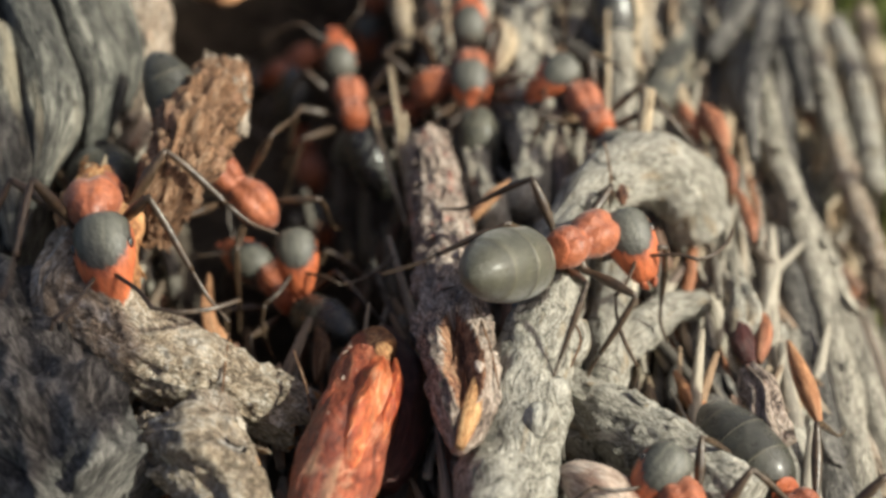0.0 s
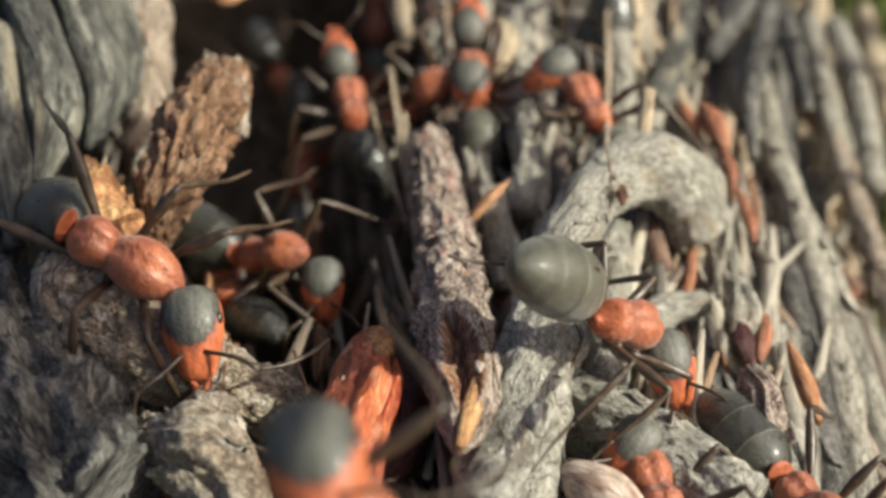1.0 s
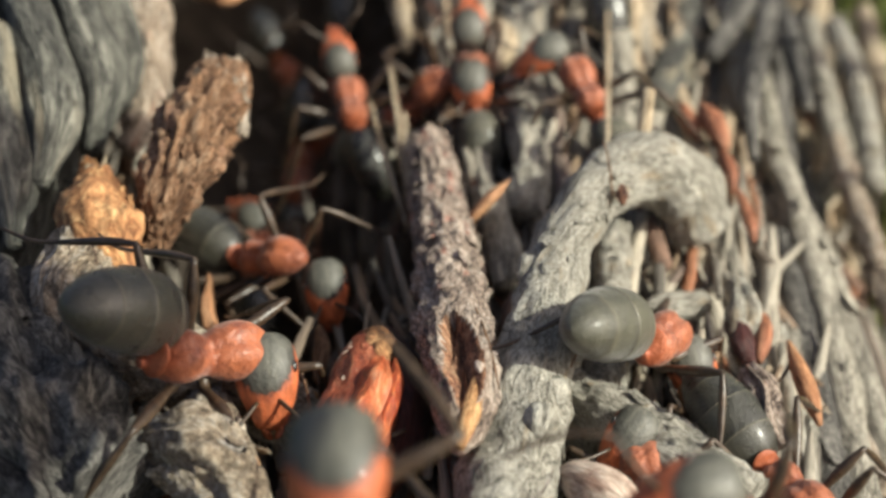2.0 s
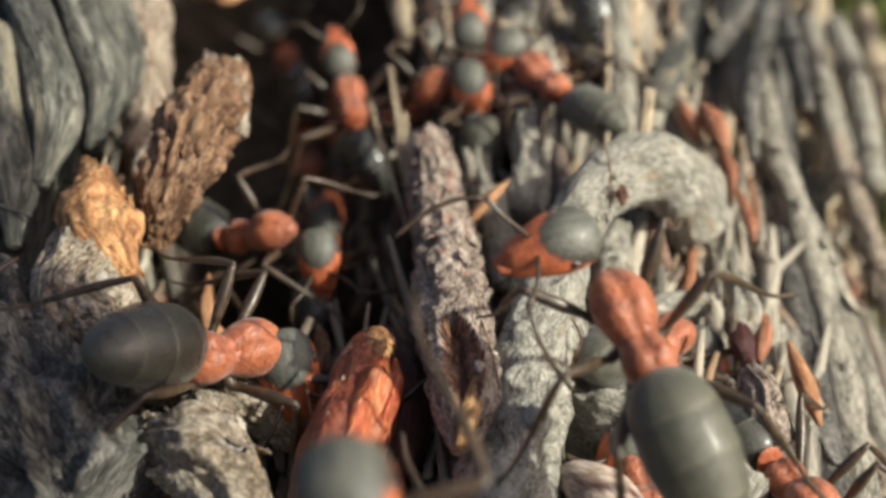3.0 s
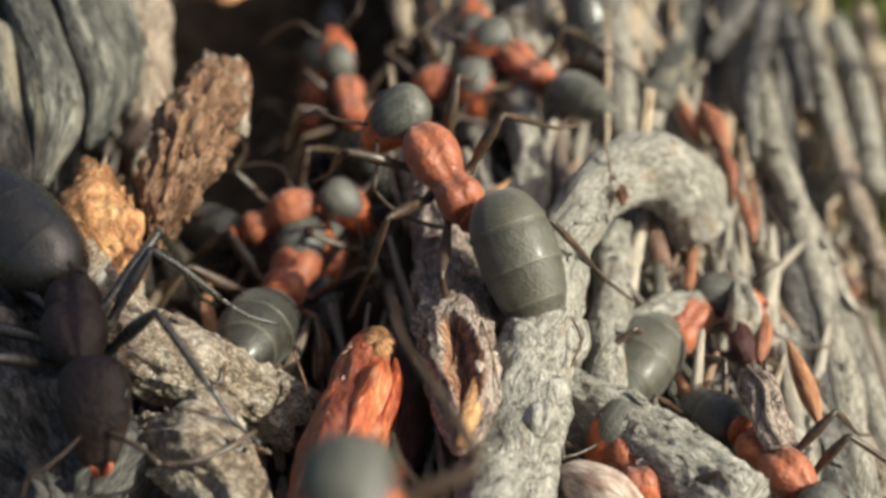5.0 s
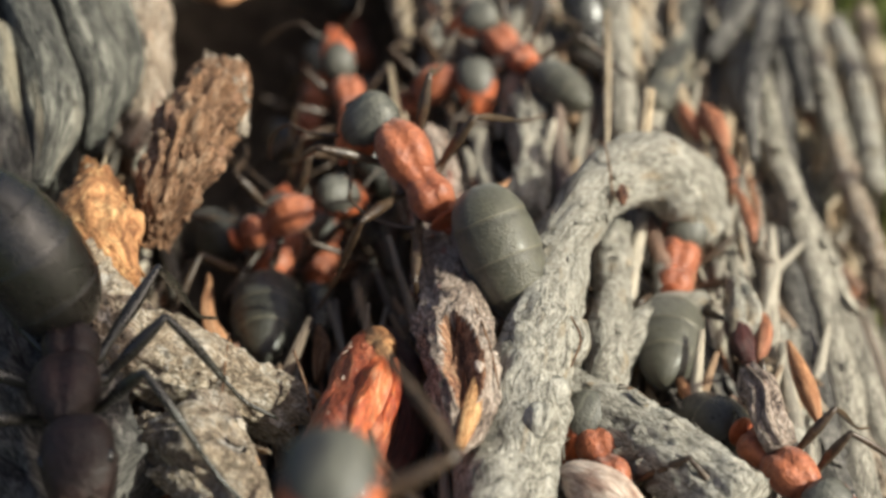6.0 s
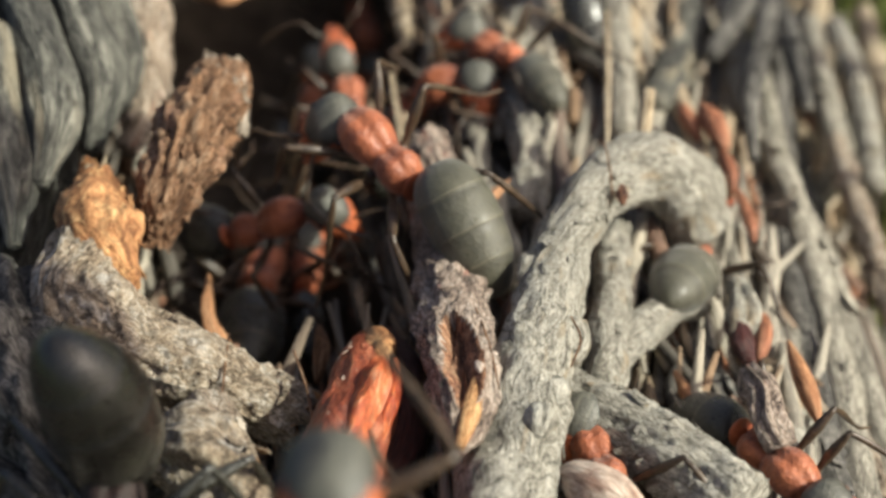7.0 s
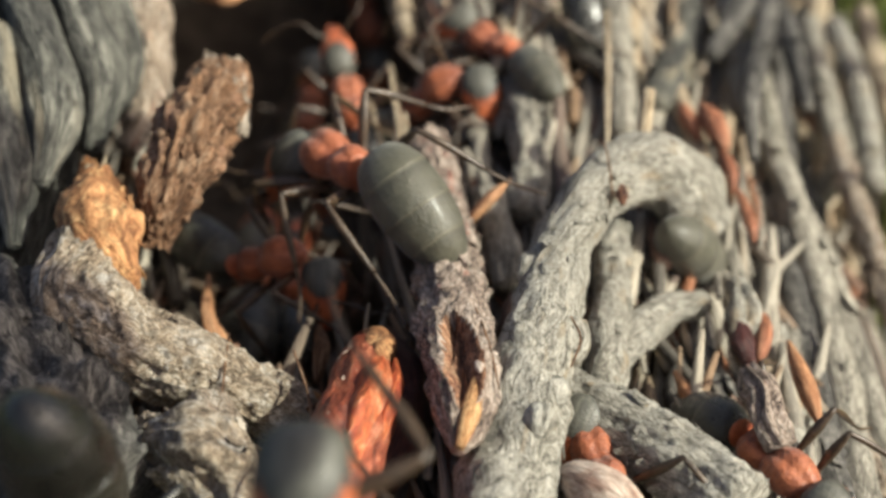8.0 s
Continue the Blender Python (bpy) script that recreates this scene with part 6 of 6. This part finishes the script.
    "hidden": [(0, pose(-0.13, 2.62, 0.89, 39, -0, 0)), (8, pose(-0.13, 2.63, 0.89, 39, -0, -0))],
}
GASTERS = {
    "climber": [(0, pose(-0.38, 0.63, 1.49, 19, -0, 4)), (1.7, pose(-0.44, 0.49, 1.11, 13, -0, 4)), (2.8, pose(-0.18, 0.45, 0.61, -5, -0, -0)), (3, pose(-0.30, 0.16, 1.53, 24, -0, 4)), (3.5, pose(1.14, 0.43, 0.75, -4, -1, -10)), (4, pose(0.73, 0.03, 0.73, -4, -1, -12)), (4.5, pose(0.80, -0.16, 1.22, 17, 0, -12)), (4.7, pose(0.76, -0.06, 1.42, 22, 0, -11)), (5.8, pose(1.02, 0.19, 1.30, 13, 0, -7)), (6, pose(1.05, 0.22, 1.27, 12, -0, -7)), (6.5, pose(0.96, 0.07, 1.23, 12, -0, -9)), (7, pose(0.78, -0.25, 1.48, 25, 1, -12)), (7.5, pose(0.54, -0.32, 1.83, 36, 1, -6)), (8, pose(0.56, -1.16, 1.81, 55, 2, -12))],
    "crosser": [(0, pose(-0.35, 0.48, -0.96, -11, 0, -0)), (0.5, pose(-0.33, 0.55, -0.86, -10, 0, -1)), (0.8, pose(-0.83, 0.64, -0.12, 0, 1, -5)), (1, pose(-0.89, 0.52, -0.29, 1, 1, -3)), (1.5, pose(-0.49, 0.69, -0.13, -7, 3, -15)), (1.7, pose(-0.53, 0.78, 0.23, -2, 3, -14)), (2.8, pose(-0.35, 0.80, 0.06, 5, 1, -7)), (3.5, pose(-0.37, 1.01, -0.08, 7, 0, -3)), (4, pose(-0.55, 1.09, 0.28, 7, 0, -3)), (4.5, pose(-0.64, 1.08, 0.38, 8, 0, -2)), (5.2, pose(-0.39, 0.75, 0.69, 26, -0, 1)), (5.8, pose(-0.07, -0.01, 0.12, 5, -0, 3)), (6.5, pose(0.00, -0.03, -0.26, -12, 0, -0)), (7, pose(0.21, -0.02, 0.01, 0, 2, -9)), (7.5, pose(0.31, -0.05, -0.17, -8, 3, -14)), (8, pose(0.43, -0.09, -0.18, -8, 4, -20))],
    "guard": [(0, pose(0.38, -0.13, -0.09, -4, 1, -18)), (0.3, pose(0.58, -0.46, -0.69, -34, -2, -33)), (0.5, pose(0.45, -0.27, -0.52, -25, -3, -22)), (1, pose(0.53, -0.25, -0.37, -17, -3, -26)), (1.7, pose(0.42, -0.20, -0.37, -17, -3, -20)), (2.8, pose(0.47, -0.16, -0.06, -3, -3, -22)), (3, pose(0.60, -0.23, 0.11, 5, -3, -29)), (3.5, pose(0.60, -0.27, 0.33, 15, -3, -31)), (4, pose(0.51, -0.21, 0.29, 14, -3, -26)), (4.5, pose(0.75, -0.48, 0.53, 26, -3, -44)), (4.7, pose(0.72, -0.48, 0.58, 28, -3, -43)), (5.8, pose(0.68, -0.55, 0.72, 36, -3, -44)), (6.5, pose(0.59, -0.49, 0.72, 36, -3, -38)), (7, pose(0.62, -0.50, 0.71, 35, -3, -40)), (7.5, pose(0.76, -0.49, 0.54, 26, -3, -44)), (8, pose(0.68, -0.32, -0.31, -15, -4, -34))],
    "digger": [(0, pose(-0.17, -0.12, 0.03, 1, 1, 8)), (0.3, pose(0.00, -0.26, 0.59, 30, -0, -0)), (0.5, pose(0.04, -0.57, 0.95, 52, -0, -4)), (0.8, pose(0.29, -0.81, 1.05, 62, -1, -32)), (1, pose(0.27, -0.86, 1.08, 65, 0, -32)), (1.2, pose(-1.01, 0.54, -1.60, -39, -1, 27)), (1.5, pose(-0.92, 0.52, -1.40, -45, -0, 8)), (1.7, pose(-1.18, 0.91, -0.55, -26, -0, 2)), (2.8, pose(-0.56, 0.94, -0.54, -15, -1, 4)), (3, pose(-0.59, 0.91, -0.47, -12, -0, 3)), (3.5, pose(-0.28, 0.85, -0.67, -12, 0, -1)), (4, pose(-0.52, 0.99, -0.07, -3, 0, -2)), (4.5, pose(0.10, -0.11, -0.12, -6, 1, -5)), (4.7, pose(0.09, -0.11, -0.11, -5, 1, -4)), (5.8, pose(-0.12, -0.12, 0.17, 8, -1, 6)), (6.5, pose(-0.10, -0.12, 0.19, 9, -1, 5)), (8, pose(-0.06, -0.11, 0.14, 7, -0, 3))],
    "front": [(0, pose(-0.79, -2.27, 0.34, 15, -7, 139)), (0.3, pose(-0.82, -2.18, 0.50, 23, -8, 134)), (0.5, pose(0.43, -1.72, 1.15, 63, 6, -122)), (0.7, pose(0.37, -1.44, 1.24, 72, 1, -106)), (1, pose(0.21, -0.15, 0.56, 26, -2, -11)), (1.5, pose(0.53, -0.16, -0.31, -14, -5, -24)), (1.7, pose(0.56, -0.16, -0.29, -13, -6, -25)), (2.8, pose(0.52, -0.17, -0.38, -17, -5, -23)), (3.5, pose(0.43, -0.17, -0.47, -21, -5, -19)), (4.5, pose(0.51, -0.17, -0.40, -18, -5, -23)), (5.8, pose(0.53, -0.16, -0.35, -16, -5, -23)), (7, pose(0.53, -0.16, -0.35, -16, -5, -23)), (7.5, pose(0.53, -0.16, -0.35, -15, -5, -23)), (8, pose(0.51, -0.17, -0.38, -17, -5, -23))],
    "passer": [(0, pose(-0.48, -0.32, -0.82, -37, 2, 25)), (3.5, pose(-0.30, -0.01, -0.33, -14, 2, 13)), (4.1, pose(-0.38, -0.00, -0.17, -7, 2, 16)), (4.5, pose(-0.49, -0.05, -0.24, -10, 3, 21)), (4.7, pose(-0.64, -0.19, -0.47, -20, 4, 28)), (5.8, pose(-0.48, -0.91, -1.22, -63, 5, 41)), (6, pose(-0.43, -1.22, -1.29, -72, 6, 60)), (6.5, pose(-0.16, -1.60, -1.32, -77, 6, 130)), (7, pose(-0.24, -1.66, -1.29, -72, 6, 128)), (7.5, pose(-0.17, -1.79, -1.26, -68, 4, 152)), (8, pose(-0.18, -1.79, -1.26, -68, 4, 150))],
    "watcher": [(0, pose(0.00, -0.27, -0.13, -7, -0, -0)), (3.5, pose(0.00, -0.27, -0.13, -7, -0, -0)), (4.7, pose(-0.05, -0.28, -0.20, -11, 0, 2)), (6, pose(-0.10, -0.31, -0.29, -16, 1, 5)), (8, pose(-0.11, -0.33, -0.37, -21, 1, 6))],
    "resting": [(0, pose(-0.01, -0.60, 0.80, 49, -0, 1)), (3, pose(-0.03, -0.60, 0.80, 49, -0, 2)), (4.7, pose(-0.03, -0.62, 0.82, 50, -0, 2)), (8, pose(0.01, -0.74, 0.91, 58, 0, -0))],
    "roamer": [(0, pose(-0.07, -0.20, 0.08, 4, -0, 3)), (0.7, pose(-0.14, -0.21, 0.13, 7, -1, 7)), (1.7, pose(-0.20, -0.42, 0.63, 35, -1, 12)), (2.8, pose(-0.13, -0.20, 0.02, 1, -1, 7)), (3.5, pose(-0.11, -0.24, -0.28, -15, -1, 6)), (4.7, pose(-0.09, -0.21, -0.15, -8, -0, 5)), (5.8, pose(-0.08, -0.20, -0.12, -6, -0, 4)), (6.5, pose(0.25, -0.24, 0.18, 9, 2, -13)), (7.2, pose(0.28, -0.25, 0.21, 11, 2, -15)), (8, pose(0.29, -0.24, 0.14, 7, 2, -15))],
    "upper": [(0, pose(0.12, -0.49, 0.75, 42, 1, -8)), (1.5, pose(0.10, -0.49, 0.75, 42, 1, -6)), (3.5, pose(-0.06, -0.50, 0.76, 44, -0, 4)), (8, pose(-0.10, -0.51, 0.77, 44, -1, 7))],
    "lower": [(0, pose(0.13, -0.27, -0.03, -2, 1, -7)), (0.5, pose(0.10, -0.27, 0.11, 6, 1, -6)), (1, pose(0.11, -0.27, 0.09, 5, 1, -6)), (1.7, pose(0.09, -0.28, 0.18, 10, 1, -5)), (2.8, pose(0.10, -0.28, 0.16, 9, 1, -5)), (4.5, pose(0.05, -0.28, 0.19, 10, 0, -3)), (5.8, pose(0.11, -0.28, 0.14, 8, 1, -6)), (8, pose(0.10, -0.27, 0.13, 7, 1, -6))],
    "corner": [(0, pose(-0.05, -0.15, -0.31, -15, 0, 3)), (0.5, pose(-0.04, -0.13, -0.25, -12, 0, 2)), (1, pose(0.01, -0.13, -0.22, -11, -0, -0)), (1.7, pose(-0.03, -0.25, -0.57, -28, 0, 1)), (2.8, pose(-0.01, -0.11, -0.11, -5, 0, 1)), (3.5, pose(0.17, -0.12, 0.09, 4, -1, -8)), (4.5, pose(-0.10, -0.23, 0.52, 26, 1, 5)), (5.8, pose(-0.13, -0.29, 0.63, 32, 1, 8)), (8, pose(-0.11, -0.27, 0.60, 30, 1, 7))],
    "deep": [(0, pose(0.52, -0.82, 0.58, 39, 1, -47)), (0.5, pose(0.27, -0.80, 0.71, 51, 1, -28)), (1, pose(0.20, -0.48, 0.34, 22, 1, -13)), (1.7, pose(0.19, -0.47, 0.32, 21, 1, -13)), (2.8, pose(0.02, -0.59, 0.57, 39, 0, -2)), (3.5, pose(0.08, -0.83, 0.78, 59, 0, -9)), (4, pose(0.38, -0.91, 0.73, 53, -1, -45)), (4.5, pose(-0.01, -0.72, 0.70, 50, 0, 1)), (5.8, pose(-0.54, -1.02, 0.68, 48, -1, 61)), (8, pose(-0.39, -0.87, 0.70, 50, -1, 41))],
    "deep_b": [(0, pose(0.17, -0.37, -0.25, -15, 0, -10)), (1, pose(-0.11, -0.39, -0.34, -21, 0, 7)), (1.7, pose(-0.10, -0.39, -0.35, -21, 0, 6)), (2.8, pose(-0.05, -0.39, -0.34, -20, 0, 3)), (3.5, pose(0.09, -0.40, -0.36, -22, -0, -6)), (4.5, pose(-0.17, -0.34, 0.04, 2, 0, 10)), (5.8, pose(0.07, -0.36, 0.26, 15, -0, -5)), (8, pose(0.00, -0.33, 0.05, 3, -0, -0))],
    "deep_c": [(0, pose(-0.10, -0.38, -0.31, -18, -0, 6)), (1, pose(-0.01, -0.37, -0.28, -17, -0, 1)), (1.7, pose(-0.05, -0.37, -0.30, -18, -0, 3)), (2.8, pose(-0.03, -0.38, -0.33, -20, 0, 2)), (3.5, pose(-0.04, -0.33, -0.13, -8, 0, 2)), (4.5, pose(-0.02, -0.38, -0.33, -20, 0, 1)), (5.8, pose(0.01, -0.38, -0.32, -19, -0, -1)), (8, pose(0.02, -0.36, -0.26, -16, 0, -1))],
    "inner": [(0, pose(-0.36, -0.33, 0.09, 5, -3, 20)), (0.5, pose(-0.38, -0.34, 0.09, 5, -3, 21)), (1, pose(-0.45, -0.37, 0.11, 6, -4, 25)), (1.7, pose(-0.21, -0.37, 0.42, 24, -2, 12)), (3.5, pose(-0.11, -0.38, 0.47, 27, -1, 6)), (8, pose(-0.10, -0.36, 0.44, 25, -1, 6))],
    "hidden": [(0, pose(-0.20, -0.66, 0.76, 48, -2, 16)), (8, pose(-0.20, -0.65, 0.75, 48, -2, 16))],
}


def build_colony():
    rng = random.Random(3)
    made = {}
    for i, (key, label) in enumerate(COLONY.items()):
        first = PATHS[key][0][1]
        size, full = SIZES[key]
        ob = ANT if i == len(COLONY) - 1 else copy_thing(ANT, first)
        tagged(ob, label, "ant", "ants of the nest")
        ob.matrix_basis = first @ Matrix.Scale(MM * size, 4)
        made[key] = ob
        # own black on upper, hidden, inner; on the others the colour imitates shade
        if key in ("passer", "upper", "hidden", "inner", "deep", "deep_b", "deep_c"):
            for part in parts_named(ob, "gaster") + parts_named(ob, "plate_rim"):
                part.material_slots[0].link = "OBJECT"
                part.material_slots[0].material = M_BLACK_SHADE
                part["label"] = "glossy gaster in the black-and-shade colour" if part.name.startswith("gaster") else "plate edge in the black-and-shade colour"
        if key in ("digger", "guard", "corner"):
            for part in parts_named(ob, "gaster"):
                part.material_slots[0].link = "OBJECT"
                part.material_slots[0].material = M_SLATE
        # shade on the passer goes into its head, thorax, petiole and leg colours
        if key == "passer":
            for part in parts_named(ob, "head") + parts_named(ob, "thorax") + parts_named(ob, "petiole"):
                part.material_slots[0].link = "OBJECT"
                part.material_slots[0].material = M_SHADED_RED
                part["label"] = "shade-darkened maroon " + part.name.split(".")[0]
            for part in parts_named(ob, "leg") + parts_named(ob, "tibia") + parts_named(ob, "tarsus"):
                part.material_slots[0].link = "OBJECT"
                part.material_slots[0].material = M_BLACK_SHADE
        for part in parts_named(ob, "gaster"):
            part.matrix_basis = GASTERS[key][0][1] @ Matrix.Scale(full, 4)
        for part in parts_named(ob, "head"):
            part.matrix_basis = HEADS[key][0][1]
        for back, leg in zip((-62, 62) * 3, parts_named(ob, "leg")):
            leg.matrix_basis = leg.matrix_basis @ pose(0, 0, 0, rng.uniform(-14, 14), rng.uniform(-12, 12), rng.uniform(-16, 16) + (back if key == "front" else 0))
    return made


ants = build_colony()


def motions():
    rng = random.Random(8)
    for key, ob in ants.items():
        walk(ob, PATHS[key])
        walk(parts_named(ob, "head")[0], HEADS[key])
        walk(parts_named(ob, "gaster")[0], GASTERS[key])
        if key not in GAIT:
            continue
        pace, swing = GAIT[key]
        legs = parts_named(ob, "leg")
        for k, leg in enumerate(legs):
            rest = leg.matrix_basis.copy()
            phase = math.pi * ((k // 2 + k) % 2) + rng.uniform(-0.4, 0.4)
            rows = []
            for n in range(33):
                t = n * 0.25
                a = 2 * math.pi * pace * t + phase
                rows.append((t, rest @ pose(0, 0, 0, 0, -0.5 * swing * max(0.0, math.cos(a)), swing * math.sin(a))))
            walk(leg, rows)
        for k, feeler in enumerate(parts_named(ob, "antenna")):
            rest = feeler.matrix_basis.copy()
            rows = [(n * 0.4, rest @ pose(0, 0, 0, rng.uniform(-12, 12), 0, rng.uniform(-14, 14))) for n in range(21)]
            walk(feeler, rows)


motions()
